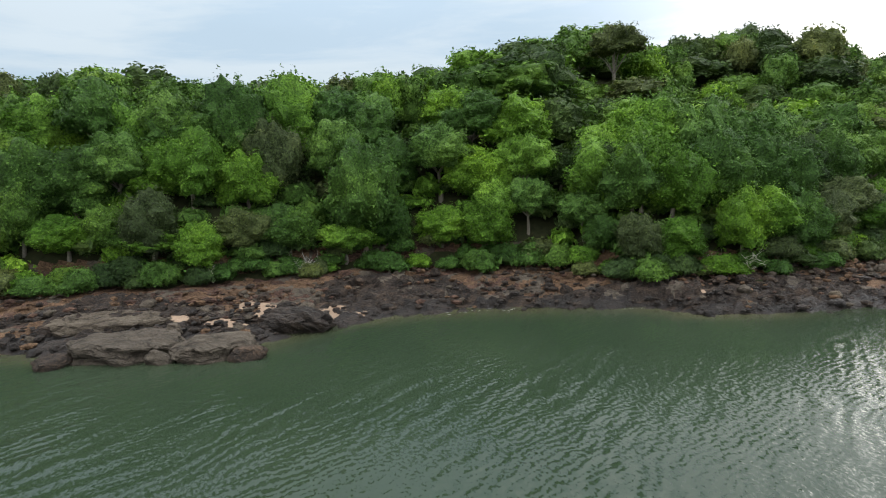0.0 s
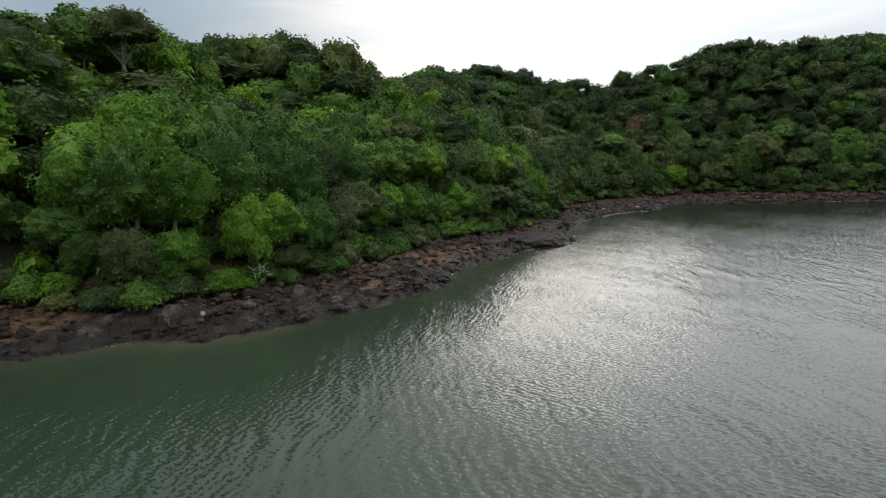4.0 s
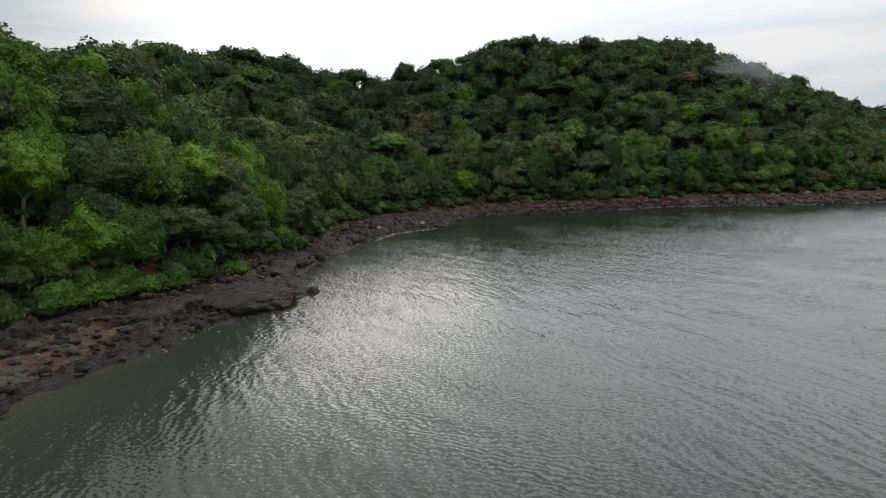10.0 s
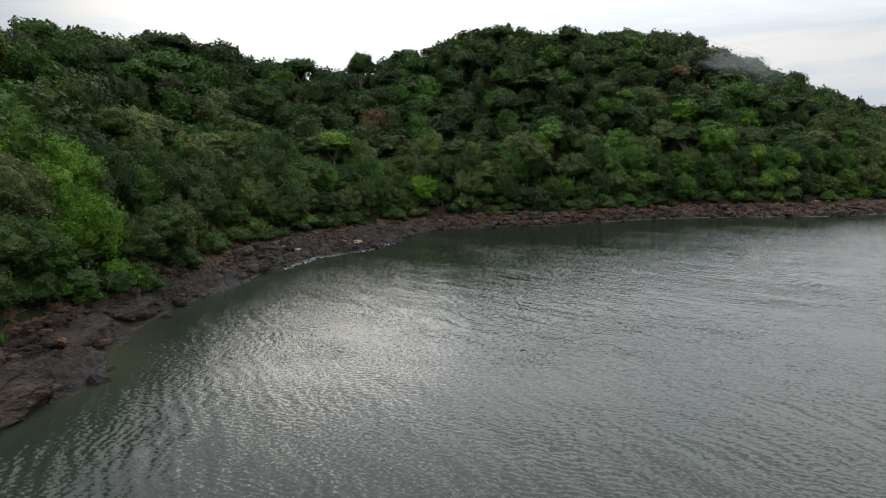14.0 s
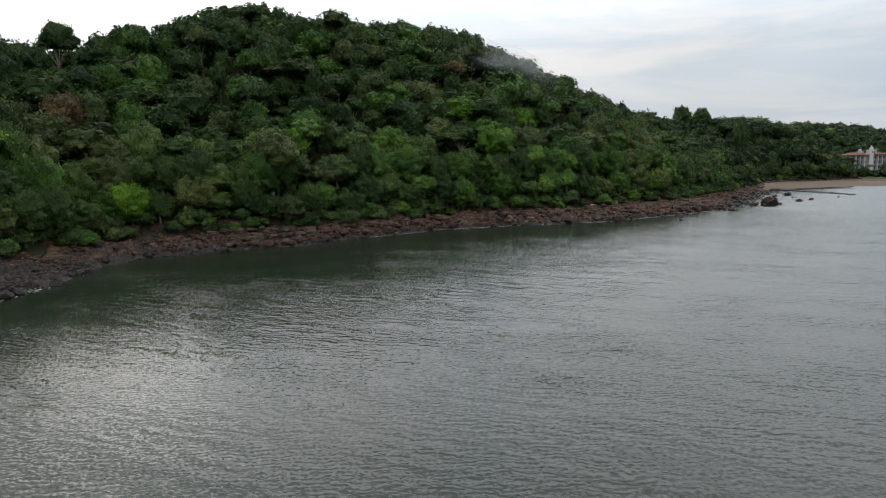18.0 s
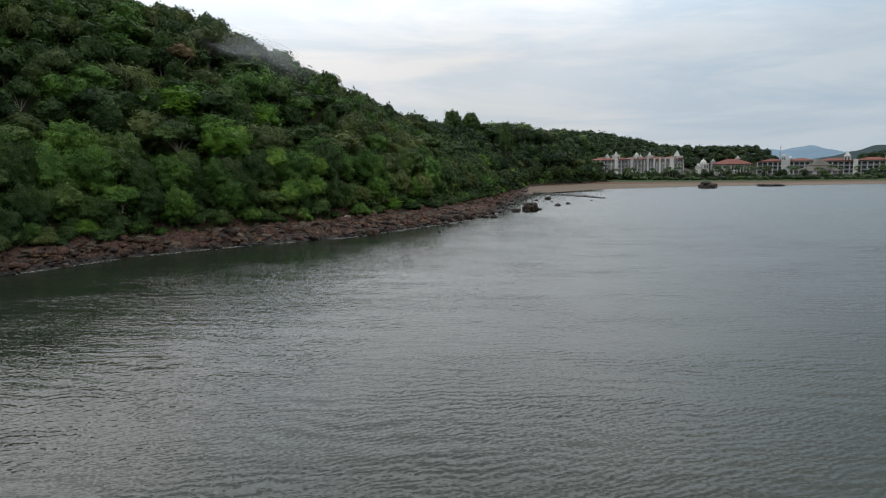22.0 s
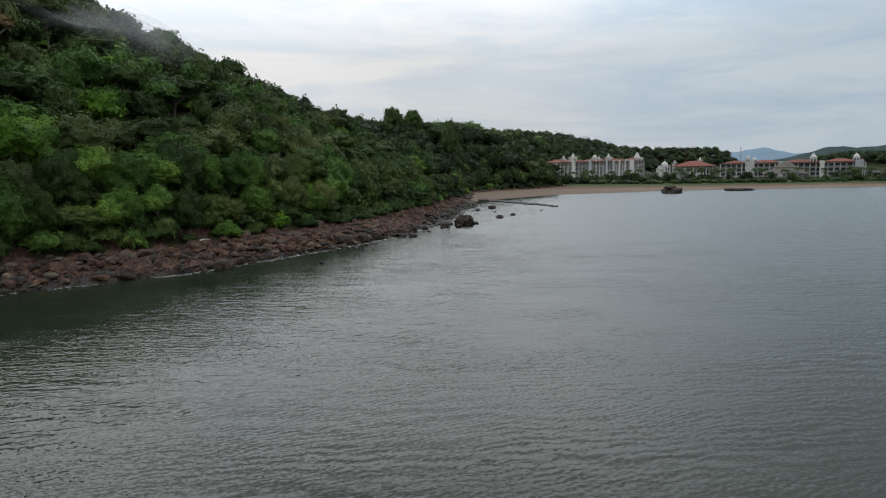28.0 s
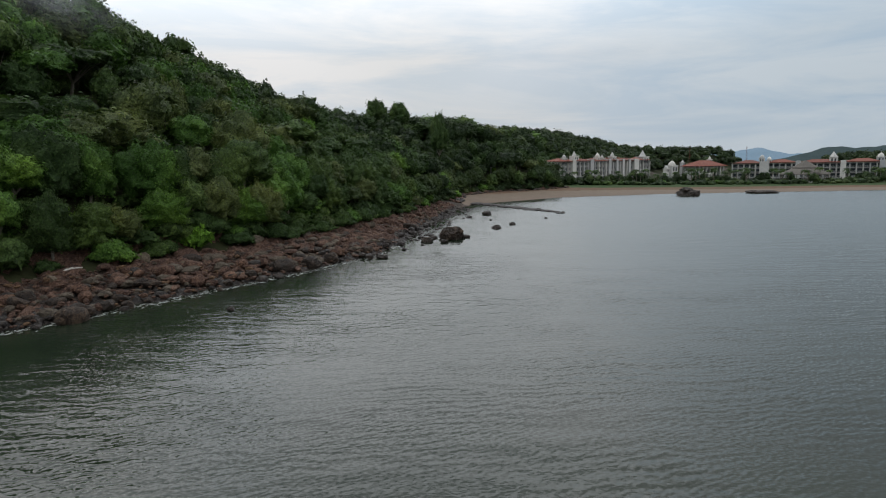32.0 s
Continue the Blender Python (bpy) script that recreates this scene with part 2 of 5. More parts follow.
BARK = simple("bark", [(0.3, (0.10, 0.085, 0.065)), (0.7, (0.26, 0.24, 0.20))], 3.0, bump=0.03)
PALE_BARK = simple("pale_bark", [(0.3, (0.32, 0.31, 0.28)), (0.7, (0.52, 0.50, 0.45))], 2.0, bump=0.02)


def rock_material(name, stops, rough, spec, crack=0.8):
    """Weathered rock: mottled colour, dark joints, pitted relief."""
    m, t, b = material(name, rough, spec)
    where = place(t, (0.75, 1.15, 1.3), 28)
    n = node(t, "ShaderNodeTexNoise", Scale=0.55, Detail=9.0, Roughness=0.68)
    fine = node(t, "ShaderNodeTexNoise", Scale=5.0, Detail=6.0, Roughness=0.65)
    joints = node(t, "ShaderNodeTexVoronoi", Scale=crack)
    joints.feature = "DISTANCE_TO_EDGE"
    warp = node(t, "ShaderNodeTexNoise", Scale=1.3, Detail=4.0)
    t.links.new(where, warp.inputs["Vector"])
    shift = node(t, "ShaderNodeVectorMath")
    shift.operation = "ADD"
    t.links.new(where, shift.inputs[0])
    t.links.new(warp.outputs["Color"], shift.inputs[1])
    t.links.new(shift.outputs[0], joints.inputs["Vector"])
    for q in (n, fine):
        t.links.new(where, q.inputs["Vector"])
    c = mixed(t, 0.5, ramp(t, n.outputs["Fac"], stops), ramp(t, fine.outputs["Fac"], stops))
    dark = ramp(t, joints.outputs["Distance"], [(0.0, (0.5, 0.49, 0.48)), (0.06, (1.0, 1.0, 1.0))])
    c = mixed(t, 1.0, c, dark, "MULTIPLY")
    info = t.nodes.new("ShaderNodeObjectInfo")
    own = ramp(t, info.outputs["Random"], [(0.0, (0.75, 0.75, 0.77)), (1.0, (1.25, 1.2, 1.12))])
    t.links.new(mixed(t, 1.0, c, own, "MULTIPLY"), b.inputs["Base Color"])
    one = node(t, "ShaderNodeBump", Strength=1.0, Distance=0.5)
    two = node(t, "ShaderNodeBump", Strength=1.0, Distance=0.22)
    three = node(t, "ShaderNodeBump", Strength=0.6, Distance=0.12)
    three.inputs["Height"].default_value = 0.0
    t.links.new(n.outputs["Fac"], one.inputs["Height"])
    t.links.new(fine.outputs["Fac"], two.inputs["Height"])
    t.links.new(ramp(t, joints.outputs["Distance"], [(0.0, (0, 0, 0)), (0.12, (1, 1, 1))]), three.inputs["Height"])
    t.links.new(one.outputs[0], two.inputs["Normal"])
    t.links.new(two.outputs[0], three.inputs["Normal"])
    t.links.new(three.outputs[0], b.inputs["Normal"])
    return m


ROCK = rock_material("shore_rock", [(0.36, (0.008, 0.007, 0.006)), (0.5, (0.029, 0.021, 0.016)), (0.66, (0.125, 0.084, 0.056))], 0.75, 0.25)
RED_ROCK = rock_material("red_rock", [(0.36, (0.020, 0.011, 0.009)), (0.5, (0.082, 0.045, 0.032)), (0.64, (0.25, 0.150, 0.102))], 0.8, 0.2, 1.7)
SCREE = rock_material("tan_scree", [(0.34, (0.045, 0.027, 0.017)), (0.5, (0.14, 0.085, 0.050)), (0.66, (0.34, 0.215, 0.130))], 0.9, 0.15, 3.0)
WET_ROCK = rock_material("wet_rock", [(0.30, (0.007, 0.006, 0.005)), (0.5, (0.022, 0.017, 0.014)), (0.68, (0.075, 0.054, 0.040))], 0.62, 0.3)
PALE_ROCK = rock_material("pale_rock", [(0.30, (0.034, 0.027, 0.020)), (0.5, (0.098, 0.080, 0.060)), (0.68, (0.20, 0.168, 0.128))], 0.85, 0.2, 0.38)
LEDGE = rock_material("brown_ledge", [(0.34, (0.009, 0.007, 0.006)), (0.5, (0.034, 0.027, 0.022)), (0.68, (0.105, 0.080, 0.062))], 0.78, 0.25, 0.7)
SHELL_SAND = simple("shell_sand", [(0.3, (0.22, 0.15, 0.10)), (0.7, (0.40, 0.29, 0.20))], 1.2, 0.9, 0.2, 0.03)
SAND = simple("sand", [(0.3, (0.10, 0.078, 0.060)), (0.7, (0.165, 0.128, 0.098))], 0.35, 0.9, 0.2, 0.02)
SOIL = simple("forest_floor", [(0.3, (0.014, 0.016, 0.008)), (0.6, (0.026, 0.030, 0.013)), (0.8, (0.05, 0.040, 0.024))], 0.25, 0.95, 0.1, 0.15)


def water_material():
    m, t, b = material("sea_water", 0.13, 0.5)
    b.inputs["IOR"].default_value = 1.333

    def math2(how, a, b):
        q = node(t, "ShaderNodeMath")
        q.operation = how
        for socket, v in zip(q.inputs, (a, b)):
            if isinstance(v, (int, float)):
                socket.default_value = v
            else:
                t.links.new(v, socket)
        return q.outputs[0]

    def span(value, a, b, c, d):
        r = node(t, "ShaderNodeMapRange")
        r.clamp = False
        for k, v in (("From Min", a), ("From Max", b), ("To Min", c), ("To Max", d)):
            r.inputs[k].default_value = v
        t.links.new(value, r.inputs["Value"])
        return r.outputs[0]

    # murky green sea, browner over the shallows
    murk = node(t, "ShaderNodeTexNoise", Scale=1.0, Detail=4.0)
    t.links.new(place(t, (0.05, 0.05, 0.05)), murk.inputs["Vector"])
    sea = ramp(t, murk.outputs["Fac"], [(0.3, (0.0205, 0.034, 0.019)), (0.7, (0.030, 0.045, 0.026))])
    depth = node(t, "ShaderNodeAttribute")
    depth.attribute_name = "shallow"
    bed = ramp(t, murk.outputs["Fac"], [(0.35, (0.035, 0.040, 0.020)), (0.65, (0.085, 0.078, 0.042))])
    lee = node(t, "ShaderNodeAttribute")
    lee.attribute_name = "lee"
    # greener off the point, greyer along the woods, darker further up the bay
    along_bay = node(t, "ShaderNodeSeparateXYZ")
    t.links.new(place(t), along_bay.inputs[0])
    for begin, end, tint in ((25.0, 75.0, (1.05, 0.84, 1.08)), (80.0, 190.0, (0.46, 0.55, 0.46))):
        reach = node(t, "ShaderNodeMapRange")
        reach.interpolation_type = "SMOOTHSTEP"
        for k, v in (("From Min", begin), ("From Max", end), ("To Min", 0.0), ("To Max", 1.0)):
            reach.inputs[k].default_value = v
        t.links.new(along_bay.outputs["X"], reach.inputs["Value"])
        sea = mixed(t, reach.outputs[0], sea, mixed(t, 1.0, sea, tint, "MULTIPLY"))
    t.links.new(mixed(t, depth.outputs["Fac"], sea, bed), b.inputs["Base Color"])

    def noise(scale, turn, detail, seed, rough=0.6):
        n = node(t, "ShaderNodeTexNoise", Scale=1.0, Detail=detail, Roughness=rough)
        shift = node(t, "ShaderNodeVectorMath")
        shift.operation = "ADD"
        shift.inputs[1].default_value = (seed, seed * 2.3, 0)
        t.links.new(place(t, scale, turn), shift.inputs[0])
        t.links.new(shift.outputs[0], n.inputs["Vector"])
        return n.outputs["Fac"]

    def train(length, turn, size, bend, seed):
        """Slope of a train of wavelets with long, bent crests, stronger in some patches than in others."""
        w = node(t, "ShaderNodeTexWave", Scale=0.314 / length, Distortion=bend, Detail=3.0)
        w.inputs["Detail Scale"].default_value = 0.85
        w.inputs["Detail Roughness"].default_value = 0.6
        w.wave_type, w.bands_direction, w.wave_profile = "BANDS", "X", "SIN"
        t.links.new(place(t, (1.0, 0.8, 1.0), turn), w.inputs["Vector"])
        where = span(noise((0.16, 0.09, 0.1), turn, 2.0, seed), 0.34, 0.66, -0.1, 2.0)
        return math2("MULTIPLY", span(w.outputs["Fac"], 0.0, 1.0, -size, size), where)

    # gusts, and calmer water under the shore
    calm = math2("MULTIPLY", span(noise((0.045, 0.014, 0.02), 14, 3.0, 41.0), 0.30, 0.70, 0.55, 1.35), span(lee.outputs["Fac"], 0.0, 1.0, 1.0, 0.8))
    # the head of the bay is sheltered
    east = node(t, "ShaderNodeSeparateXYZ")
    t.links.new(place(t), east.inputs[0])
    shelter = node(t, "ShaderNodeMapRange")
    shelter.interpolation_type = "SMOOTHSTEP"
    for k, v in (("From Min", 240.0), ("From Max", 400.0), ("To Min", 1.0), ("To Max", 0.5)):
        shelter.inputs[k].default_value = v
    t.links.new(east.outputs["X"], shelter.inputs["Value"])
    calm = math2("MULTIPLY", calm, shelter.outputs[0])
    # the waves bend round as they run up the bay
    bend = node(t, "ShaderNodeMapRange")
    bend.interpolation_type = "SMOOTHSTEP"
    for k, v in (("From Min", 95.0), ("From Max", 185.0), ("To Min", 0.0), ("To Max", 1.0)):
        bend.inputs[k].default_value = v
    t.links.new(east.outputs["X"], bend.inputs["Value"])
    straight_on = math2("SUBTRACT", 1.0, bend.outputs[0])
    a, c2, d = (math2("MULTIPLY", w, straight_on) for w in (train(0.95, 30, 0.052, 10.0, 3.0), train(0.50, 54, 0.044, 10.0, 13.0), train(2.1, 38, 0.036, 10.0, 23.0)))
    e1, e2, e3 = (math2("MULTIPLY", w, bend.outputs[0]) for w in (train(0.80, -6, 0.050, 11.0, 33.0), train(0.42, -30, 0.044, 10.0, 43.0), train(1.8, 6, 0.032, 11.0, 53.0)))
    swell = train(5.0, 2, 0.012, 9.0, 51.0)
    cross = train(0.46, -20, 0.036, 14.0, 61.0)
    fine_x = span(noise((8.0, 3.4, 1.0), 14, 4.0, 7.0), 0.0, 1.0, -0.36, 0.36)
    fine_y = span(noise((4.6, 3.4, 1.0), 40, 4.0, 17.0), 0.0, 1.0, -0.25, 0.25)
    def total(first, *rest):
        for other in rest:
            first = math2("ADD", first, other)
        return first

    sx = total(math2("MULTIPLY", a, 0.87), math2("MULTIPLY", c2, 0.62), math2("MULTIPLY", d, 0.79), e1, math2("MULTIPLY", e2, 0.87), e3, swell, math2("MULTIPLY", cross, 0.94), fine_x)
    sy = total(math2("MULTIPLY", a, -0.50), math2("MULTIPLY", c2, -0.79), math2("MULTIPLY", d, -0.62), math2("MULTIPLY", e1, 0.10), math2("MULTIPLY", e2, 0.50), math2("MULTIPLY", e3, -0.10), math2("MULTIPLY", cross, 0.34), fine_y)
    tilt = node(t, "ShaderNodeCombineXYZ")
    tilt.inputs["Z"].default_value = 1.0
    # normals lean west overall, added so open water reflects higher, brighter sky
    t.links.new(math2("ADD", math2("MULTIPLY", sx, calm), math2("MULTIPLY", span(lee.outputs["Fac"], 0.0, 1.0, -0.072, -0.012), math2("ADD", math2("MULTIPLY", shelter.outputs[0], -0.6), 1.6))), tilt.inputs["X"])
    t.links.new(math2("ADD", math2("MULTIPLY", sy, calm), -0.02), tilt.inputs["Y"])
    straight = node(t, "ShaderNodeVectorMath")
    straight.operation = "NORMALIZE"
    t.links.new(tilt.outputs[0], straight.inputs[0])
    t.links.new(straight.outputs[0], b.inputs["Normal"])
    return m


WATER = water_material()

LAWN = simple("lawn", [(0.3, (0.022, 0.042, 0.014)), (0.7, (0.042, 0.068, 0.024))], 0.2, 0.95, 0.1, 0.05)
BROWN = simple("brown_bank", [(0.3, (0.07, 0.045, 0.03)), (0.7, (0.15, 0.10, 0.07))], 0.3, 0.95, 0.1, 0.08)
WHITE = simple("white_render", [(0.3, (0.44, 0.44, 0.43)), (0.7, (0.60, 0.60, 0.58))], 0.4, 0.8, 0.3)
GREY_WALL = simple("grey_render", [(0.3, (0.36, 0.36, 0.36)), (0.7, (0.48, 0.48, 0.47))], 0.4, 0.8, 0.3)
TILE = simple("red_roof_tiles", [(0.3, (0.115, 0.040, 0.030)), (0.7, (0.19, 0.068, 0.048))], 1.2, 0.8, 0.25, 0.05)
THATCH = simple("grey_thatch", [(0.3, (0.075, 0.07, 0.066)), (0.7, (0.135, 0.127, 0.118))], 1.5, 0.95, 0.1, 0.08)
# distance haze is put into the far hills' colour
FAR_HILL = simple("haze_blue_hills", [(0.3, (0.20, 0.29, 0.36)), (0.7, (0.25, 0.34, 0.41))], 0.01, 1.0, 0.0)
GLASS, _t, _b = material("window_glass", 0.12, 0.5)
_b.inputs["Base Color"].default_value = (0.05, 0.06, 0.07, 1)
FOAM = simple("foam", [(0.3, (0.20, 0.22, 0.21)), (0.7, (0.42, 0.43, 0.42))], 3.0, 0.6, 0.4)

# ---- the plan: the water's edge and the foot of the wooded hill, from west to east ----
SHORE = [(-800, 90), (-300, 45), (-120, 60), (-60, 58), (-36, 55), (-16, 57), (-8, 66), (-2, 70), (6, 72), (15, 72), (24, 73), (30, 69), (37, 69), (47, 72), (58, 75), (66, 84), (72, 88), (80, 91), (88, 95), (97, 97), (104, 100), (110, 109), (117, 116), (129, 124), (143, 131), (157, 137), (168, 136), (180, 140), (195, 148), (204, 148), (212, 141), (224, 130), (236, 125), (258, 113), (269, 101), (285, 77), (311, 58), (333, 44), (379, 35), (430, 26), (465, 17), (504, -29), (517, -82), (518, -200)]
SHORE_END = [(490, -420), (430, -900), (4000, -900), (4000, 2500), (-800, 2500)]
FOOT = [(-800, 110), (-300, 62), (-120, 74), (-48, 71), (-27, 75), (-12, 83), (0, 86), (17, 85), (26, 78), (43, 81), (52, 86), (61, 94), (74, 104), (97, 109), (115, 121), (135, 138), (157, 151), (188, 160), (209, 160), (235, 137), (263, 121), (298, 90), (337, 63), (371, 50), (392, 44), (440, 32), (463, 25), (490, 22), (516, 6), (528, -16), (548, -37), (606, -33), (650, -30), (680, -75), (760, -130), (900, -230), (960, -400), (900, -600), (860, -900)]
FOOT_END = [(4000, -900), (4000, 2500), (-800, 2500)]


def edge_distance(px, py, line, rest):
    """Signed distance to a line, positive on the side that rest closes round."""
    pts = np.array(line, float)
    a, b = pts[:-1], pts[1:]
    best = np.full(px.shape, 1e9)
    for (ax, ay), (bx, by) in zip(a, b):
        dx, dy = bx - ax, by - ay
        s = np.clip(((px - ax) * dx + (py - ay) * dy) / (dx * dx + dy * dy), 0, 1)
        best = np.minimum(best, np.hypot(px - ax - s * dx, py - ay - s * dy))
    ring = line + rest
    inside = np.zeros(px.shape, bool)
    for (ax, ay), (bx, by) in zip(ring, ring[1:] + ring[:1]):
        if ay != by:
            inside ^= ((ay > py) != (by > py)) & (px < (bx - ax) * (py - ay) / (by - ay) + ax)
    return np.where(inside, best, -best)


RIDGE_X = [-150, -60, -17, 10, 30, 64, 80, 102, 165, 200, 240, 260, 283, 305, 358, 390, 420, 470, 540, 640, 835, 960, 1200]
RIDGE_H = [25, 23, 19.5, 27, 37, 36, 28, 25, 44, 46, 33, 42, 52, 58, 60.5, 66, 57, 33.5, 30, 34, 34, 22, 22]
SLOPE_X = [-100, 0, 20, 45, 80, 160, 250, 300, 350, 420, 500, 640, 900]
SLOPE_Y = [0.64, 1.00, 0.58, 0.50, 0.74, 0.49, 0.60, 0.70, 0.61, 0.52, 0.37, 0.82, 0.51]


def soft_noise(px, py, scale, seed):
    """Cheap smooth noise from a few waves, about -1 to 1."""
    r = np.random.RandomState(seed)
    out = np.zeros(np.shape(px))
    for k in range(7):
        a, f, p = r.uniform(0, 6.28), scale * r.uniform(0.5, 1.8), r.uniform(0, 6.28)
        out = out + np.sin((px * math.cos(a) + py * math.sin(a)) * 6.28 * f + p)
    return out / 3.2


def land(px, py):
    """Ground height, distance from the water's edge, and distance up from the hill's foot."""
    px, py = np.asarray(px, float), np.asarray(py, float)
    ds, df = edge_distance(px, py, SHORE, SHORE_END), edge_distance(px, py, FOOT, FOOT_END)
    top = np.interp(px, RIDGE_X, RIDGE_H) - 3 + np.where(py < -450, 3 * np.exp(-(((py + 560) / 90) ** 2)), 0)
    top = top * np.where((px > 740) & (py < -350), 0.45, 1)
    top = top * np.where((px > 760) & (py < -150), 1 - 0.92 * np.exp(-(((py + 336 + 0.55 * (px - 850)) / (46 + 0.06 * (px - 760))) ** 4)), 1)
    rise = np.interp(px, SLOPE_X, SLOPE_Y) * np.maximum(df, 0) + 1.5 * (1 - np.exp(-np.maximum(df, 0) / 3))
    rise = rise + np.clip(df / 30, 0, 1) * 1.6 * soft_noise(px, py, 0.02, 3)
    k = 3.0
    hill = -k * np.log(np.exp(-np.maximum(rise, 0) / k) + np.exp(-top / k)) + k * np.log(1 + np.exp(-top / k))
    belt = 2.8 * np.clip(ds / np.maximum(ds - df, 0.1), 0, 1) ** 0.8
    z = np.where(df > 0, 2.8 + hill, np.where(ds > 0, belt, np.maximum(ds * 0.16, -5)))
    return z, ds, df


def ground_z(x, y):
    return float(land(np.array([x]), np.array([y]))[0][0])


def mesh_of(name, verts, faces, mats, index=None, smooth=False):
    """A mesh from arrays of places and of four-cornered (or three-cornered) faces."""
    me = bpy.data.meshes.new(name)
    verts, faces = np.asarray(verts, np.float32), np.asarray(faces, np.int32)
    n, k = faces.shape
    me.vertices.add(len(verts))
    me.vertices.foreach_set("co", verts.ravel())
    me.loops.add(n * k)
    me.loops.foreach_set("vertex_index", faces.ravel())
    me.polygons.add(n)
    me.polygons.foreach_set("loop_start", np.arange(0, n * k, k, dtype=np.int32))
    for m in mats:
        me.materials.append(m)
    if index is not None:
        me.polygons.foreach_set("material_index", np.asarray(index, np.int32))
    me.polygons.foreach_set("use_smooth", np.full(n, smooth))
    me.update(calc_edges=True)
    me.validate()
    return me


def grid_faces(nx, ny):
    i, j = np.meshgrid(np.arange(nx - 1), np.arange(ny - 1), indexing="ij")
    a = (i * ny + j).ravel()
    return np.stack([a, a + ny, a + ny + 1, a + 1], 1)


def steps(*runs):
    """Coordinates in runs of (from, to, step)."""
    return np.concatenate([np.arange(a, b, s) for a, b, s in runs] + [[runs[-1][1]]])


def build_ground():
    xs = steps((-800, -160, 40), (-160, -60, 5), (-60, 560, 2.5), (560, 700, 6), (700, 1300, 30), (1300, 4000, 300))
    ys = steps((-900, -320, 30), (-320, -60, 8), (-60, 15, 3), (15, 170, 2.5), (170, 300, 6), (300, 600, 40), (600, 2500, 300))
    gx, gy = np.meshgrid(xs, ys, indexing="ij")
    z, ds, df = land(gx, gy)
    belt = (df < 0) & (ds > 0) & (gx < 440)
    z = np.where(belt, z - 0.35, z)
    z = z + np.where((df > 3), 0.5 * soft_noise(gx, gy, 0.09, 5), 0)
    faces = grid_faces(len(xs), len(ys))
    near = (ds.ravel()[faces] > -60).any(1)
    mat = np.where(df.ravel()[faces].mean(1) > -1.5, 0, np.where(gx.ravel()[faces].mean(1) > 458, 1, 2))
    mat = np.where((mat == 1) & (df.ravel()[faces].mean(1) > -4.0), 2, mat)
    inland = ds.ravel()[faces].mean(1)
    mat = np.where((mat == 1) & (inland > 95), 0, np.where((mat == 1) & (inland > 40), 3, np.where((mat == 1) & (inland > 21), 4, mat)))
    me = mesh_of("ground", np.stack([gx.ravel(), gy.ravel(), z.ravel()], 1), faces[near], [SOIL, SAND, ROCK, LAWN, BROWN], mat[near], True)
    tagged(new("ground", me), "wooded hillside soil sloping down to sand and rock", "ground", kind="structure")


build_ground()
def build_water():
    wx = steps((-4500, -300, 420), (-300, -80, 20), (-80, 460, 3), (460, 560, 10), (560, 700, 35), (700, 4500, 400))
    wy = steps((-4500, -300, 420), (-300, 0, 30), (0, 170, 3), (170, 300, 30), (300, 4500, 420))
    gx, gy = np.meshgrid(wx, wy, indexing="ij")
    ds = edge_distance(gx, gy, SHORE, SHORE_END)
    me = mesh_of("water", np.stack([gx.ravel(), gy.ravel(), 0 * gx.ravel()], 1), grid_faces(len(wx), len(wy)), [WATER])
    wide = 5.0 + 2.5 * soft_noise(gx, gy, 0.03, 2)
    shallow = np.clip(1 + ds / wide, 0, 1) ** 1.5
    shallow = shallow * np.interp(gx, [30, 50, 105, 125], [1, 0.5, 0.5, 0.12])
    lee = np.clip(1 + ds / np.interp(gx, [-50, 10, 110, 210, 290, 325, 360], [14, 24, 24, 62, 48, 20, 6]), 0, 1)
    me.attributes.new("lee", "FLOAT", "POINT").data.foreach_set("value", lee.ravel().astype(np.float32))
    me.attributes.new("shallow", "FLOAT", "POINT").data.foreach_set("value", shallow.ravel().astype(np.float32))
    tagged(new("water", me), "grey-green rippled sea water in a bay", "sea", kind="structure")


build_water()
# ---- trees ----
def sphere_dirs(r, n, low=-1.0):
    z = r.uniform(low, 1, n)
    a = r.uniform(0, 2 * math.pi, n)
    s = np.sqrt(1 - z * z)
    return np.stack([s * np.cos(a), s * np.sin(a), z], 1)


def unit(v):
    return v / np.maximum(np.linalg.norm(v, axis=1, keepdims=True), 1e-6)


def ico(level):
    bm = bmesh.new()
    bmesh.ops.create_icosphere(bm, subdivisions=level, radius=1)
    v = np.array([p.co[:] for p in bm.verts])
    f = np.array([[q.index for q in p.verts] for p in bm.faces])
    bm.free()
    return v, f


ICO1, ICO2, ICO3, ICO4 = ico(1), ico(2), ico(3), ico(4)


# crown shapes: height of the middle, half width, half height above and below the middle; trees are 2.4 high, shrubs 1.1
CROWN = {
    "round": (1.38, 1.02, 0.98, 0.72),
    "umbrella": (1.72, 0.98, 0.66, 0.30),
    "draped": (1.05, 1.0, 1.30, 1.00),
    "tall": (1.42, 0.72, 0.94, 0.80),
    "shrub": (0.36, 1.06, 0.70, 0.36),
}


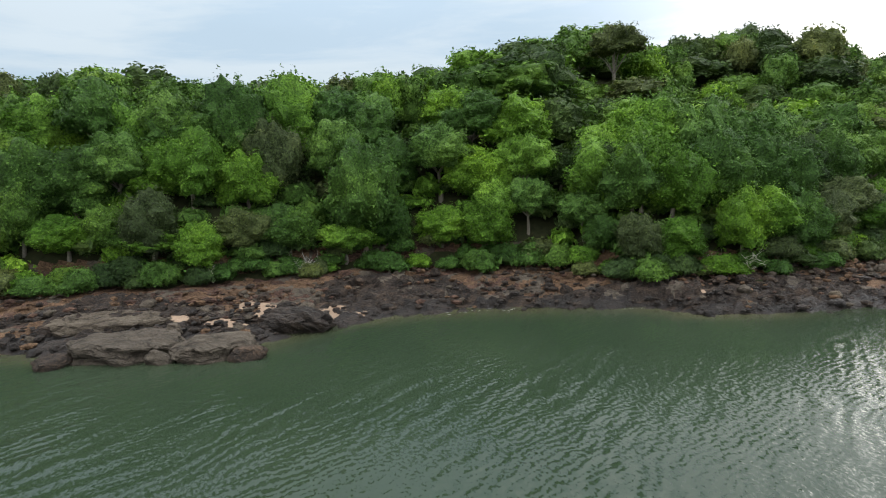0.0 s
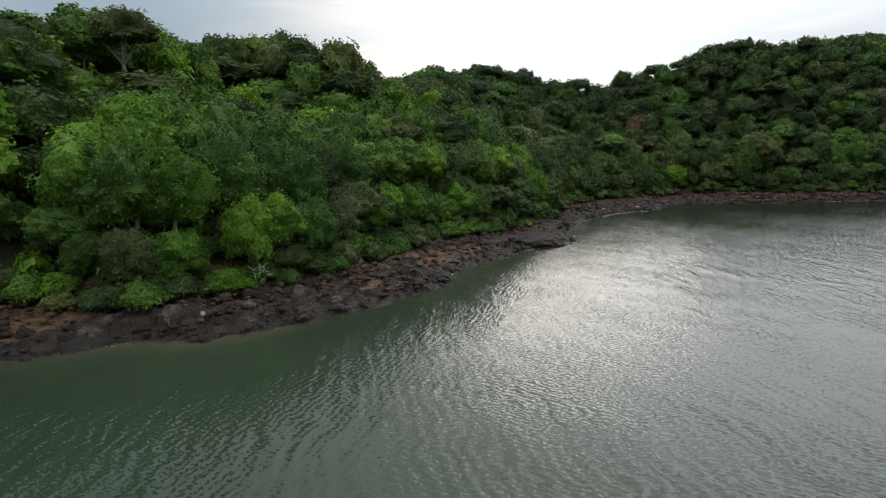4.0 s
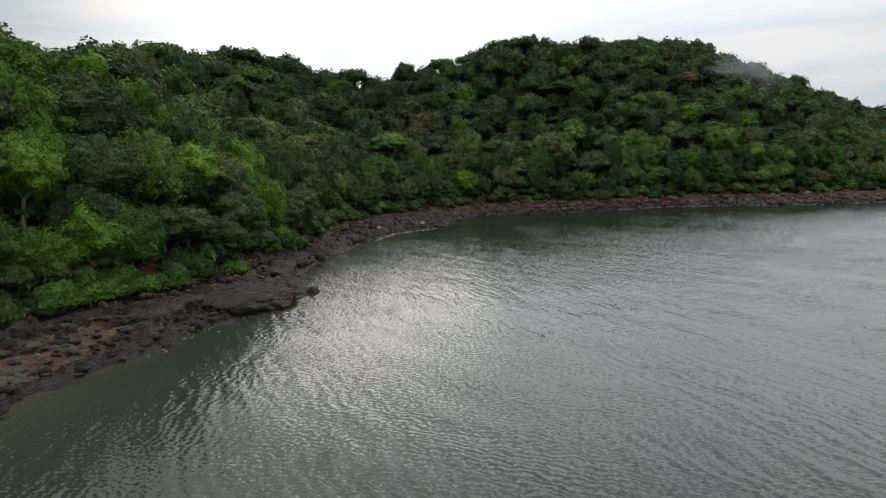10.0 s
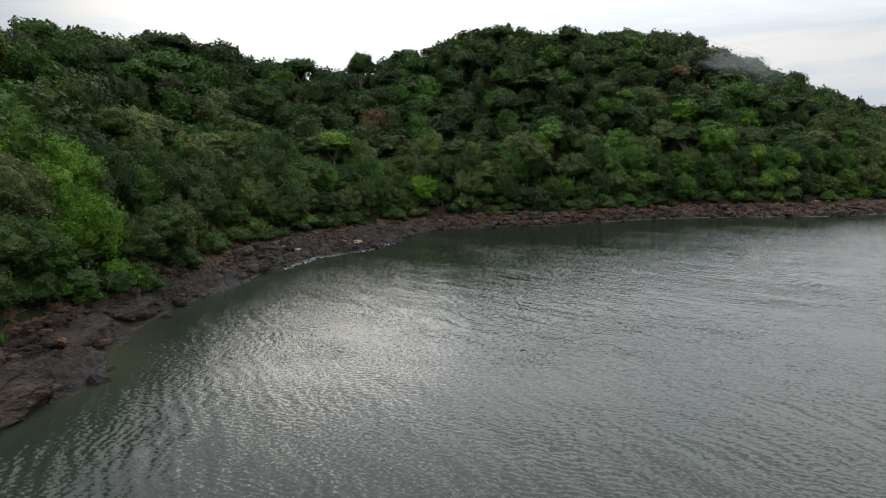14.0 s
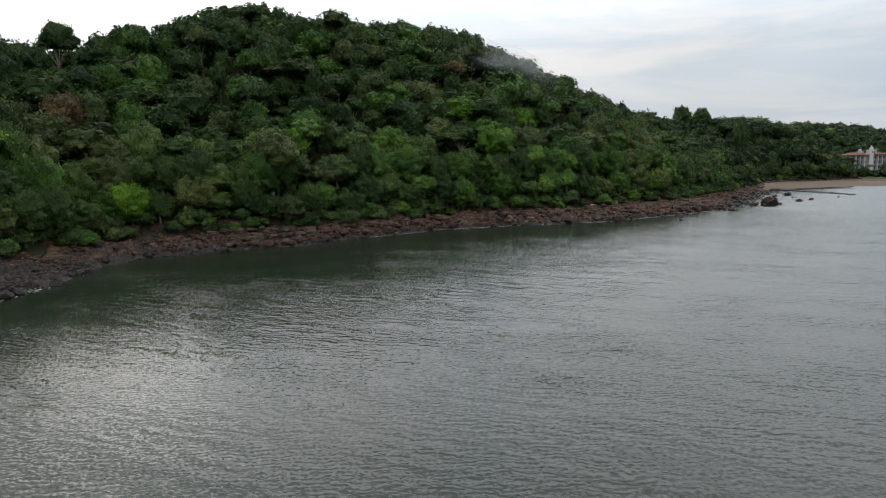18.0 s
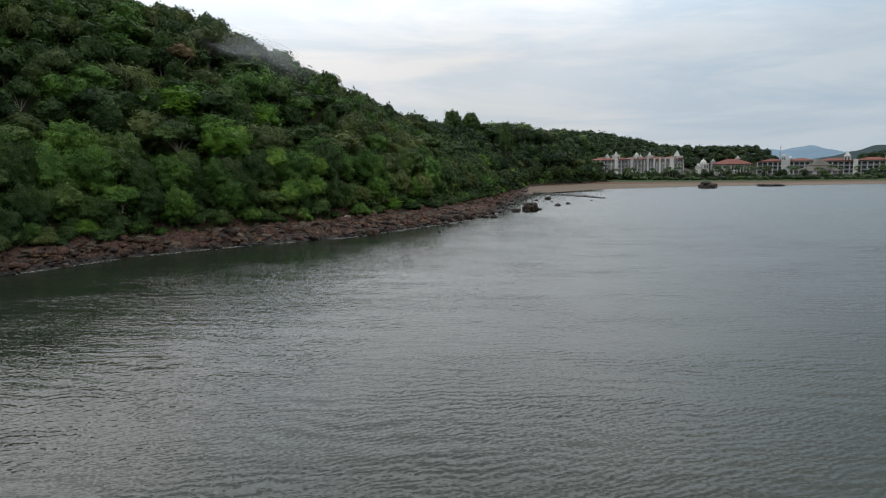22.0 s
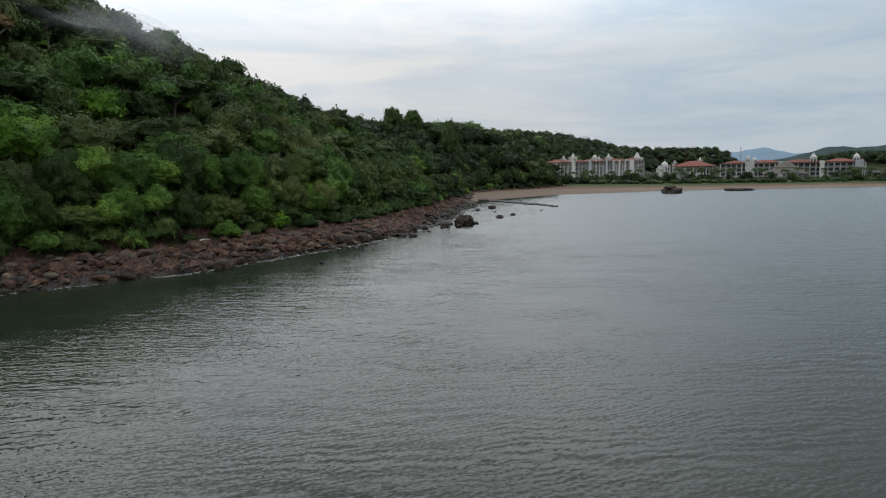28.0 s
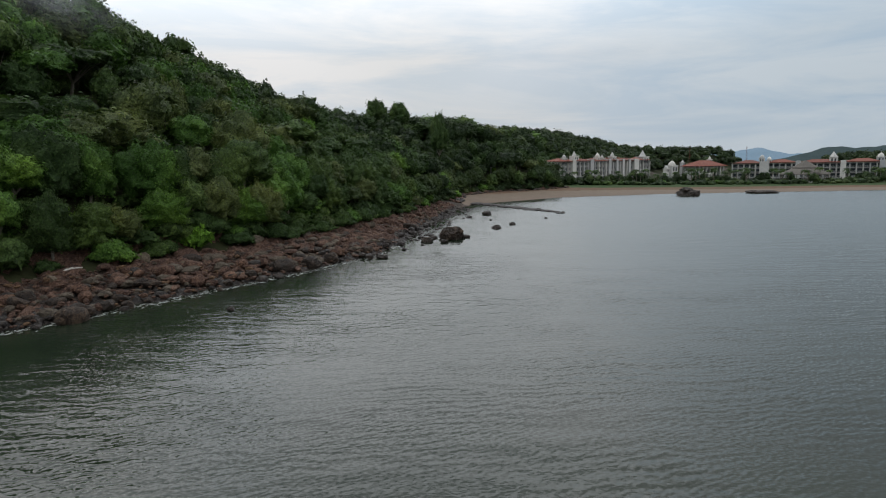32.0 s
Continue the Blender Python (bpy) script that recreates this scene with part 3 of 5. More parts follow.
def crown_arrays(kind, seed, count, leaves, leaf, core=0.9, level=None):
    """A billowing crown: a dome of rounded boughs, a leafy core just inside it and three-cornered blades all over it."""
    r = np.random.RandomState(seed)
    mid, wide_, above, below = CROWN[kind]
    boughs = sphere_dirs(r, count, -0.75)
    swell = r.uniform(0.7, 1.08, count)
    tufts = sphere_dirs(r, count * 4, -0.75)
    puff = r.uniform(0.4, 1.2, count * 4)
    spread = 1.25 / math.sqrt(count)
    lean = r.uniform(0, 6.28, 3)

    def surface(d):
        """Radius factor and leaf normal for directions from the crown's middle."""
        ang = np.arccos(np.clip(d @ boughs.T, -1, 1))
        lift = swell * np.exp(-((ang / (1.35 * spread)) ** 2))
        top = lift.argmax(1)
        near_tuft = d @ tufts.T
        tuft = (puff * np.exp((near_tuft - 1) / (0.32 * spread**2))).max(1)
        a = np.arctan2(d[:, 1], d[:, 0])
        big = 0.07 * np.sin(2 * a + lean[0]) + 0.06 * np.sin(3 * a + 3 * d[:, 2] + lean[1]) + 0.04 * np.sin(5 * a - 4 * d[:, 2] + lean[2])
        radius = 0.63 + 0.31 * lift.max(1) + 0.10 * tuft + big
        return radius, unit(d * 0.7 + (d - boughs[top]) * 0.8 / spread + (d - tufts[near_tuft.argmax(1)]) * 0.7 / spread)

    def spot(d, radius):
        axes = np.stack([np.full(len(d), wide_), np.full(len(d), wide_), np.where(d[:, 2] > 0, above, below)], 1)
        return d * axes * radius[:, None] + [0, 0, mid]

    d = sphere_dirs(r, leaves, -0.8)
    radius, outward = surface(d)
    ragged = np.where(r.rand(leaves) < 0.06, r.uniform(1.0, 1.06, leaves), r.uniform(0.86, 1.03, leaves))
    p = spot(d, radius * ragged)
    n = unit(outward + [0, 0, 0.3] + r.normal(0, 0.42, (leaves, 3)))
    u = unit(np.cross(n, r.normal(0, 1, (leaves, 3))))
    v = unit(np.cross(n, u))
    size = leaf * r.uniform(0.6, 1.4, (leaves, 1))
    wide = size * r.uniform(0.40, 0.62, (leaves, 1))
    verts = np.stack([p - u * size * 0.5 - v * wide * 0.6, p + u * size * 0.55 - n * size * 0.12, p - u * size * 0.2 + v * wide], 1).reshape(-1, 3)
    faces = np.arange(leaves * 3).reshape(-1, 3)
    iv, jf = level or ICO3
    inner, _ = surface(iv)
    faces = np.concatenate([faces, jf + len(verts)])
    verts = np.concatenate([verts, spot(iv, inner * core)])
    inside, _ = surface(boughs)
    return verts, faces, spot(boughs, inside * 0.75)


def tube(path, radii, sides=6):
    """A tapered round limb along a path, as places and quads."""
    path = np.asarray(path, float)
    vs, fs = [], []
    for k, (c, rad) in enumerate(zip(path, radii)):
        ahead = path[min(k + 1, len(path) - 1)] - path[max(k - 1, 0)]
        ahead = ahead / np.linalg.norm(ahead)
        side = np.cross(ahead, [0.3, 0.9, 0.2])
        side /= np.linalg.norm(side)
        other = np.cross(ahead, side)
        for s in range(sides):
            a = 2 * math.pi * s / sides
            vs.append(c + rad * (side * math.cos(a) + other * math.sin(a)))
    for k in range(len(path) - 1):
        for s in range(sides):
            t = (s + 1) % sides
            fs.append((k * sides + s, k * sides + t, (k + 1) * sides + t, (k + 1) * sides + s))
    return np.array(vs), np.array(fs)


def join(parts):
    vs, fs, n = [], [], 0
    for v, f in parts:
        vs.append(v)
        fs.append(f + n)
        n += len(v)
    return np.concatenate(vs), np.concatenate(fs)


def wood_arrays(lobes, seed, thick=0.055):
    """Trunk and limbs that reach into the lobes."""
    r = np.random.RandomState(seed)
    top = lobes[:, 2].mean()
    fork = np.array([r.uniform(-0.06, 0.06), r.uniform(-0.06, 0.06), top * 0.55])
    parts = [tube([(0, 0, -0.12), (0.02, 0.01, top * 0.25), fork], (thick * 1.35, thick, thick * 0.8))]
    for row in lobes[r.permutation(len(lobes))[:7]]:
        mid = fork * 0.5 + row[:3] * 0.5 + [0, 0, 0.06]
        parts.append(tube([fork - [0, 0, 0.03], mid, row[:3]], (thick * 0.5, thick * 0.28, thick * 0.08), 5))
    return join(parts)


# crowns: kind, boughs, leaves near, leaf size near (shares of the crown's radius)
SPECIES = {
    "round": ("broadleaf_tree", 46, 2700, 0.062),
    "draped": ("vine_draped_tree", 50, 2800, 0.062),
    "tall": ("slender_tree", 30, 2200, 0.066),
    "umbrella": ("umbrella_tree", 40, 2200, 0.060),
    "shrub": ("shrub", 22, 900, 0.105),
}


def leaf_mesh(name, kind, seed, mats, leaves=None, leaf=None, core=0.88):
    title, count, many, size = SPECIES[kind]
    v, f, lobes = crown_arrays(kind, seed, count, leaves or many, leaf or size, core, ICO4 if kind != "shrub" else ICO3)
    return mesh_of(name, v, f, mats), lobes


LABELS = {
    "round": ["green broadleaf tree with a rounded crown on the hillside", "bright green broadleaf tree with rounded crown", "dark green broadleaf tree on the slope", "olive green broadleaf tree with a dull crown"],
    "draped": ["green tree draped in creepers down to the ground", "bright green tree hung with creepers above the rocks", "dark green creeper-covered tree above the shore", "olive green tree draped in creepers"],
    "tall": ["slender green tree in the hillside wood", "slender bright green tree at the wood's edge", "slender dark green tree in the wood", "slender dull olive green tree"],
    "umbrella": ["flat-topped green tree rising over the wood", "bright green flat-topped hillside tree", "dark flat-topped tree on the ridge", "olive green flat-topped hillside tree", "brownish flat-topped tree with a pale trunk on the hill"],
    "shrub": ["low green shrub at the edge of the rocks", "bright green shrub hanging over the shore rocks", "dark green shrub beside the rocks", "greyish olive shrub above the rocks"],
}
PROTO = {}


def tree_model(kind, variant, colour, coarse=False):
    """One tree, built once for each kind, variant and leaf colour, kept far below the ground until it is copied."""
    key = (kind, variant, colour, coarse)
    if key not in PROTO:
        title = SPECIES[kind][0]
        some, size = SPECIES[kind][2:]
        crown, lobes = leaf_mesh("crown", kind, 10 * variant + len(kind), [LEAF[colour]], int(some * 0.62) if coarse else some, size * 1.25 if coarse else size)
        wv, wf = wood_arrays(lobes, variant + 5)
        wood = mesh_of("trunk", wv, wf, [BARK], None, True)
        PROTO[key] = (title, crown, wood)
    return PROTO[key]


def plant(kind, variant, colour, x, y, z, high, wide, turn, coarse=False):
    title, crown, wood = tree_model(kind, variant, colour, coarse)
    root = new(title)
    root.empty_display_size = 0.5
    full = 1.1 if kind == "shrub" else 2.4
    root.matrix_world = pose(x, y, z, 0, 0, turn) @ Matrix.Diagonal((wide, wide, high / full, 1))
    for name, me in (("trunk", wood), ("crown", crown)):
        o = new(name, me)
        o.parent = root
    return tagged(root, LABELS[kind][2 if colour == 5 else colour], "shrub" if kind == "shrub" else "tree", "shore shrubs" if kind == "shrub" else "hillside trees")


rng = np.random.RandomState(11)


def along(line, step):
    """Places and inward normals at even steps along a line."""
    pts = np.array(line, float)
    out = []
    for a, b in zip(pts[:-1], pts[1:]):
        n = max(1, int(round(np.linalg.norm(b - a) / step)))
        d = (b - a) / np.linalg.norm(b - a)
        for k in range(n):
            out.append((*(a + (b - a) * k / n), -d[1], d[0]))
    return np.array(out)


def pick_colour(weights=(0.48, 0.2, 0.22, 0.10)):
    return int(rng.choice(4, p=weights))


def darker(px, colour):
    """Most trees above the beach take the leaf colour darkened for crown shade."""
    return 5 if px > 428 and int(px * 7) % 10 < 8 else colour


taken = []
# the near rows, tree by tree: the stretch of the foot that the camera passes
front = [p for p in along(FOOT, 5.2) if -75 < p[0] < 555]
count_tree = count_shrub = 0
for px, py, nx, ny in front:
    for row, (d, kinds) in enumerate(((2.2, ("draped", "draped", "draped", "draped", "round")), (7.5, ("draped", "draped", "round")), (13.5, ("round", "round", "draped", "draped", "umbrella")))):
        if (row == 2 and px > 260 and rng.rand() < 0.6) or (row and px > 425):
            continue
        x, y = px + nx * d + rng.uniform(-1.6, 1.6), py + ny * d + rng.uniform(-1.5, 1.5)
        z = ground_z(x, y)
        kind = kinds[rng.randint(len(kinds))]
        if px < 130 and kind == "umbrella":
            kind = "draped"
        high = (rng.uniform(6.0, 11), rng.uniform(9.5, 14), rng.uniform(11, 15.5))[row]
        wide = (rng.uniform(3.4, 5.0), rng.uniform(4.6, 6.2), rng.uniform(5.2, 7.2))[row]
        plant(kind, rng.randint(3), darker(px, pick_colour((0.48, 0.34, 0.10, 0.08) if px < 50 else (0.46, 0.18, 0.26, 0.10) if px < 120 else (0.36, 0.04, 0.42, 0.18) if 255 < px < 350 else (0.14, 0.01, 0.65, 0.20))), x, y, z - 0.3, high, wide, rng.uniform(0, 360), row == 2 or px > 340)
        taken.append((x, y, wide))
        count_tree += 1
# trees that stand out from the rest: kind, variant, leaf colour, x, y, top, half width, pale trunk
for kind, variant, colour, x, y, top, wide, pale in (
    ("draped", 0, 0, -9, 85, 21.5, 6.0, 0), ("draped", 1, 2, 13.5, 113, 37.5, 10.0, 0), ("umbrella", 2, 3, 31, 125, 41.5, 6.5, 0),
    ("round", 0, 1, 8, 87.5, 15, 3.8, 0), ("umbrella", 1, 0, 259, 136.5, 24, 5.0, 1), ("round", 2, 3, 239, 145, 26, 8.0, 1),
    ("round", 0, 1, 106, 128, 22, 4.8, 0), ("draped", 1, 1, 57.5, 95, 11.5, 5.6, 0), ("draped", 2, 1, 67, 104, 12.5, 4.6, 0), ("draped", 0, 1, 83, 108, 13, 5.0, 0), ("umbrella", 1, 4, 331, 134, 52, 5.5, 1), ("umbrella", 0, 3, 337, 123, 42, 5.0, 1), ("umbrella", 2, 3, 362, 80, 31, 4.5, 1),
    ("round", 2, 2, 559, 58.6, 52, 6.4, 0), ("round", 0, 2, 556, 47.2, 49.6, 6.8, 0), ("round", 1, 2, 507.6, 27.5, 41, 5.0, 0), ("round", 1, 1, -33, 76, 9.5, 4.6, 0), ("round", 2, 0, 30, 104, 27, 7.0, 0),
    ("umbrella", 2, 2, 244, 215, 56, 6.0, 0), ("round", 0, 2, 284, 190, 63, 7.0, 0), ("shrub", 1, 3, 46, 84, 5.2, 2.2, 0), ("shrub", 1, 3, -14, 81, 5.0, 1.8, 0)):
    z = ground_z(x, y) - 0.3
    root = plant(kind, variant, colour, x, y, z, max(top - z, 1.5), wide, 40 * variant)
    if pale:
        wood = next(c for c in root.children if c.name.startswith("trunk"))
        wood.data = wood.data.copy()
        wood.data.materials[0] = PALE_BARK
        tagged(root, label="spreading tree with a pale bare trunk and limbs")
    if kind != "shrub":
        taken.append((x, y, wide))
for px, py, nx, ny in [p for p in along(FOOT, 2.2) if -75 < p[0] < 550 and p[1] > -42]:
    if px < 130 or rng.rand() < 0.8:
        d = rng.uniform(-2.6, 2.0) if px < 120 else rng.uniform(-1.8, 2.6)
        x, y = px + nx * d, py + ny * d
        wide = rng.uniform(1.7, 3.3)
        plant("shrub", rng.randint(3), darker(px, pick_colour((0.50, 0.24, 0.16, 0.10) if px < 45 else (0.50, 0.10, 0.30, 0.10) if px < 130 else (0.18, 0.02, 0.68, 0.12))), x, y, ground_z(x, y) - 0.2, wide * rng.uniform(1.0, 1.5), wide, rng.uniform(0, 360))
        count_shrub += 1

# the woods behind, up the slopes: joined, too many to count
BOUGHS = {"round": 28, "umbrella": 26, "tall": 20}
MID = {k: [crown_arrays(k, 50 + 7 * s + len(k), BOUGHS[k], n, size, 0.86, ICO3) for s in range(4)] for k, n, size in (("round", 1000, 0.115), ("umbrella", 900, 0.11), ("tall", 850, 0.115))}
FARTHER = {k: [crown_arrays(k, 50 + 7 * s + len(k), BOUGHS[k] - 4, n, size, 0.86, ICO2) for s in range(4)] for k, n, size in (("round", 620, 0.15), ("umbrella", 560, 0.14), ("tall", 540, 0.15))}
MID_WOOD = {k: [wood_arrays(a[2], 3 + s, 0.04) for s, a in enumerate(v)] for k, v in MID.items()}
FAR = [crown_arrays("draped", 90 + s, 14, 190, 0.24, 0.86, ICO2) for s in range(4)]


def woods(name, label, spots):
    vs, fs, ms, n = [], [], [], 0
    for v, f, colour, x, y, z, high, wide, a in spots:
        c, s = math.cos(a), math.sin(a)
        m = np.array([[c * wide, s * wide, 0], [-s * wide, c * wide, 0], [0, 0, high / 2.4]])
        vs.append(v @ m + [x, y, z])
        fs.append(f + n)
        ms.append(np.full(len(f), colour))
        n += len(v)
    me = mesh_of(name, np.concatenate(vs), np.concatenate(fs), LEAF + [BARK, PALE_BARK], np.concatenate(ms))
    return tagged(new(name, me), label, "woods", kind="stuff")


def scatter(x0, x1, y0, y1, step, low, high_d):
    """Jittered places on the hillside, low to high_d metres up from its foot."""
    xs, ys = np.meshgrid(np.arange(x0, x1, step), np.arange(y0, y1, step), indexing="ij")
    xs = xs + np.where(np.arange(xs.shape[1]) % 2, step / 2, 0)[None] + rng.uniform(-0.33, 0.33, xs.shape) * step
    ys = ys + rng.uniform(-0.33, 0.33, ys.shape) * step
    z, ds, df = land(xs, ys)
    keep = (df > low) & (df < high_d)
    return np.stack([xs[keep], ys[keep], z[keep], df[keep]], 1)


near_xy = np.array(taken)
spots = {"west": [], "bay": [], "east": []}
for x, y, z, df in scatter(-150, 560, -45, 330, 7.7, 2, 150):
    ridge = np.interp(x, RIDGE_X, RIDGE_H)
    slope = np.interp(x, SLOPE_X, SLOPE_Y)
    if df > ridge / slope + (20 if x > 130 else 38):
        continue
    if np.hypot(near_xy[:, 0] - x, near_xy[:, 1] - y).min() < 4.8:
        continue
    proud = 1.0
    kind = ("round", "round", "round", "round", "round", "round", "tall", "tall" if x < 95 else "umbrella")[rng.randint(8)]
    if df > ridge / slope - 8 and x > 95 and rng.rand() < 0.14:
        kind, proud = "umbrella", 1.04
    if x > 430 and kind == "umbrella":
        kind = "round"
    s = rng.randint(4)
    v, f, lobes = (FARTHER if x > 430 or (x > 290 and df > 45) or df > 58 else MID)[kind][s]
    wide = rng.uniform(4.0, 6.6) * (1.45 if rng.rand() < 0.18 else 1.0)
    high = rng.uniform(9.5, 15.5) * (1.15 if kind == "umbrella" else 1.0) * proud * (0.86 if x < 60 else 1.0)
    a = rng.uniform(0, 6.28)
    part_of = spots["west" if x < 130 else "bay" if x < 300 else "east"]
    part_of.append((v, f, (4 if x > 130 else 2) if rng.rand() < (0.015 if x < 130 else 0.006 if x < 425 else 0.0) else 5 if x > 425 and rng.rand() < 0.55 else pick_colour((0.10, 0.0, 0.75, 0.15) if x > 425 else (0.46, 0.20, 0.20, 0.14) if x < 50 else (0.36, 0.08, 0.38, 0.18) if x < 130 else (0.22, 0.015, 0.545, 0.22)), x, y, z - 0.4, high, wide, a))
    if kind == "round" and rng.rand() < 0.75:
        continue
    wv, wf = MID_WOOD[kind][s]
    part_of.append((wv, np.concatenate([wf[:, [0, 1, 2]], wf[:, [0, 2, 3]]]), 7 if rng.rand() < (0.02 if x < 60 else 0.08) else 6, x, y, z - 0.4, high, wide, a))
for key, some in spots.items():
    woods("hillside_woods", "dense green tropical woods covering the hillside", some)
# low growth between the trunks
LOW = [crown_arrays("shrub", 70 + s, 12, 120, 0.26, 0.86, ICO2) for s in range(4)]
low_spots = []
for x, y, z, df in np.concatenate([scatter(-90, 440, 20, 200, 3.7, 0.0, 9), scatter(-90, 600, -20, 260, 7.4, 9, 38)]):
    v, f, _ = LOW[rng.randint(4)]
    wide = rng.uniform(2.2, 3.4)
    low_spots.append((v, f, pick_colour((0.5, 0.2, 0.25, 0.05) if x < 60 else (0.25, 0.02, 0.65, 0.08)), x, y, z - 0.3, wide * 2.4 / 1.1 * rng.uniform(0.9, 1.6), wide, rng.uniform(0, 6.28)))
BUSH = [crown_arrays("shrub", 170 + s, 9, 55, 0.32, 0.95, ICO2) for s in range(4)]
for x, y, z, df in scatter(-90, 600, -20, 300, 8.4, 38, 125):
    if df > np.interp(x, RIDGE_X, RIDGE_H) / np.interp(x, SLOPE_X, SLOPE_Y) + 22:
        continue
    v, f, _ = BUSH[rng.randint(4)]
    wide = rng.uniform(3.2, 4.4)
    low_spots.append((v, f, pick_colour((0.30, 0.02, 0.60, 0.08)), x, y, z - 0.3, wide * 2.4 / 1.1 * rng.uniform(0.9, 1.5), wide, rng.uniform(0, 6.28)))
for x, y, z, df in scatter(-110, 600, -20, 340, 5.6, 14, 200):
    crest = np.interp(x, RIDGE_X, RIDGE_H) / np.interp(x, SLOPE_X, SLOPE_Y)
    if abs(df - crest - 7) < 10:
        v, f, _ = BUSH[rng.randint(4)]
        wide = rng.uniform(3.0, 4.2)
        low_spots.append((v, f, pick_colour((0.35, 0.05, 0.5, 0.1)), x, y, z - 0.3, rng.uniform(13, 19), wide, rng.uniform(0, 6.28)))
woods("undergrowth", "tangled green undergrowth between the tree trunks", low_spots)
far_spots = []
for x, y, z, df in np.concatenate([scatter(560, 720, -140, 200, 8, 2, 105), scatter(720, 900, -330, 100, 10, 2, 80), scatter(740, 1100, -900, -150, 13, 2, 150), scatter(1080, 1330, -760, -300, 15, 2, 400)]):
    v, f, _ = (FARTHER["round"] if x < 625 else FAR if x < 1050 else BUSH)[rng.randint(4)]
    dip = x > 740 and abs(y + 336 + 0.55 * (x - 850)) < 56
    far_spots.append((v, f, 5 if x > 720 or rng.rand() < 0.6 else pick_colour((0.12, 0.0, 0.80, 0.08)), x, y, z - 0.5, rng.uniform(8, 14) * (0.5 if dip else 1.0), rng.uniform(5.5, 8.5), rng.uniform(0, 6.28)))
for v, f, c, x, y, z, high, wide, a in list(far_spots):
    if rng.rand() < 0.45 and x < 760:
        far_spots.append((*BUSH[rng.randint(4)][:2], 5, x + rng.uniform(-5, 5), y + rng.uniform(-5, 5), z, high * 1.5, wide * 0.8, a))
woods("far_woods", "dark green far woods behind the beach", far_spots)
print("trees", count_tree, "shrubs", count_shrub, {k: len(v) for k, v in spots.items()}, len(far_spots))

# mist drifting over the crest: thin layers over the canopy, fading out at their rims
def mist_material():
    m = bpy.data.materials.new("mist")
    m.use_nodes = True
    t = m.node_tree
    t.nodes.remove(t.nodes["Principled BSDF"])
    fade = node(t, "ShaderNodeAttribute")
    fade.attribute_name = "fade"
    wisp = node(t, "ShaderNodeTexNoise", Scale=1.0, Detail=5.0, Roughness=0.55)
    t.links.new(place(t, (0.045, 0.045, 0.07)), wisp.inputs["Vector"])
    thick = node(t, "ShaderNodeMapRange")
    for k, v in (("From Min", 0.36), ("From Max", 0.70), ("To Min", 0.0), ("To Max", 0.13)):
        thick.inputs[k].default_value = v
    t.links.new(wisp.outputs["Fac"], thick.inputs["Value"])
    amount = node(t, "ShaderNodeMath")
    amount.operation = "MULTIPLY"
    t.links.new(thick.outputs[0], amount.inputs[0])
    t.links.new(fade.outputs["Fac"], amount.inputs[1])
    white = node(t, "ShaderNodeBsdfDiffuse", Color=(0.85, 0.87, 0.9, 1))
    through_it = node(t, "ShaderNodeBsdfTranslucent", Color=(0.85, 0.87, 0.9, 1))
    both_sides = node(t, "ShaderNodeMixShader", Fac=0.5)
    t.links.new(white.outputs[0], both_sides.inputs[1])
    t.links.new(through_it.outputs[0], both_sides.inputs[2])
    clear = node(t, "ShaderNodeBsdfTransparent")
    mix = node(t, "ShaderNodeMixShader")
    t.links.new(amount.outputs[0], mix.inputs[0])
    t.links.new(clear.outputs[0], mix.inputs[1])
    t.links.new(both_sides.outputs[0], mix.inputs[2])
    t.links.new(mix.outputs[0], t.nodes["Material Output"].inputs["Surface"])
    return m


MIST = mist_material()
mist_v, mist_f, mist_a, n = [], [], [], 0
for k, (cx, cy, long, deep, up) in enumerate(((360, 118, 26, 18, 12.5), (368, 122, 30, 20, 13.5), (380, 119, 24, 18, 12.5), (358, 124, 26, 18, 15.0))):
    a, b = np.meshgrid(np.linspace(-1, 1, 28), np.linspace(-1, 1, 22), indexing="ij")
    x, y = cx + long * a, cy + deep * b
    z = land(x, y)[0] + up + 1.8 * soft_noise(x, y, 0.03, 60 + k)
    mist_v.append(np.stack([x.ravel(), y.ravel(), z.ravel()], 1))
    mist_f.append(grid_faces(28, 22) + n)
    mist_a.append(((1 - a * a) * (1 - b * b) ** 2).ravel())
    n += a.size
me = mesh_of("mist", np.concatenate(mist_v), np.concatenate(mist_f), [MIST], None, True)
me.attributes.new("fade", "FLOAT", "POINT").data.foreach_set("value", np.concatenate(mist_a).astype(np.float32))
tagged(new("mist", me), "thin white mist drifting over the hill's crest", "mist", kind="stuff")

# ---- the rocky shore ----
def cells(px, py, size, seed):
    """The random value of the nearest of scattered points, and how far inside its cell a place lies."""
    i, j = np.floor(px / size), np.floor(py / size)
    d1, d2, val = np.full(px.shape, 1e9), np.full(px.shape, 1e9), np.zeros(px.shape)
    for di in (-1, 0, 1):
        for dj in (-1, 0, 1):
            a, b = i + di, j + dj
            h1 = np.modf(np.abs(np.sin(a * 127.1 + b * 311.7 + seed) * 43758.5453))[0]
            h2 = np.modf(np.abs(np.sin(a * 269.5 + b * 183.3 + seed * 2) * 43758.5453))[0]
            h3 = np.modf(np.abs(np.sin(a * 97.3 + b * 57.1 + seed * 3) * 24634.6345))[0]
            d = np.hypot((a + h1) * size - px, (b + h2) * size - py)
            closer = d < d1
            d2 = np.where(closer, d1, np.minimum(d2, d))
            val = np.where(closer, h3, val)
            d1 = np.where(closer, d, d1)
    return val, d2 - d1


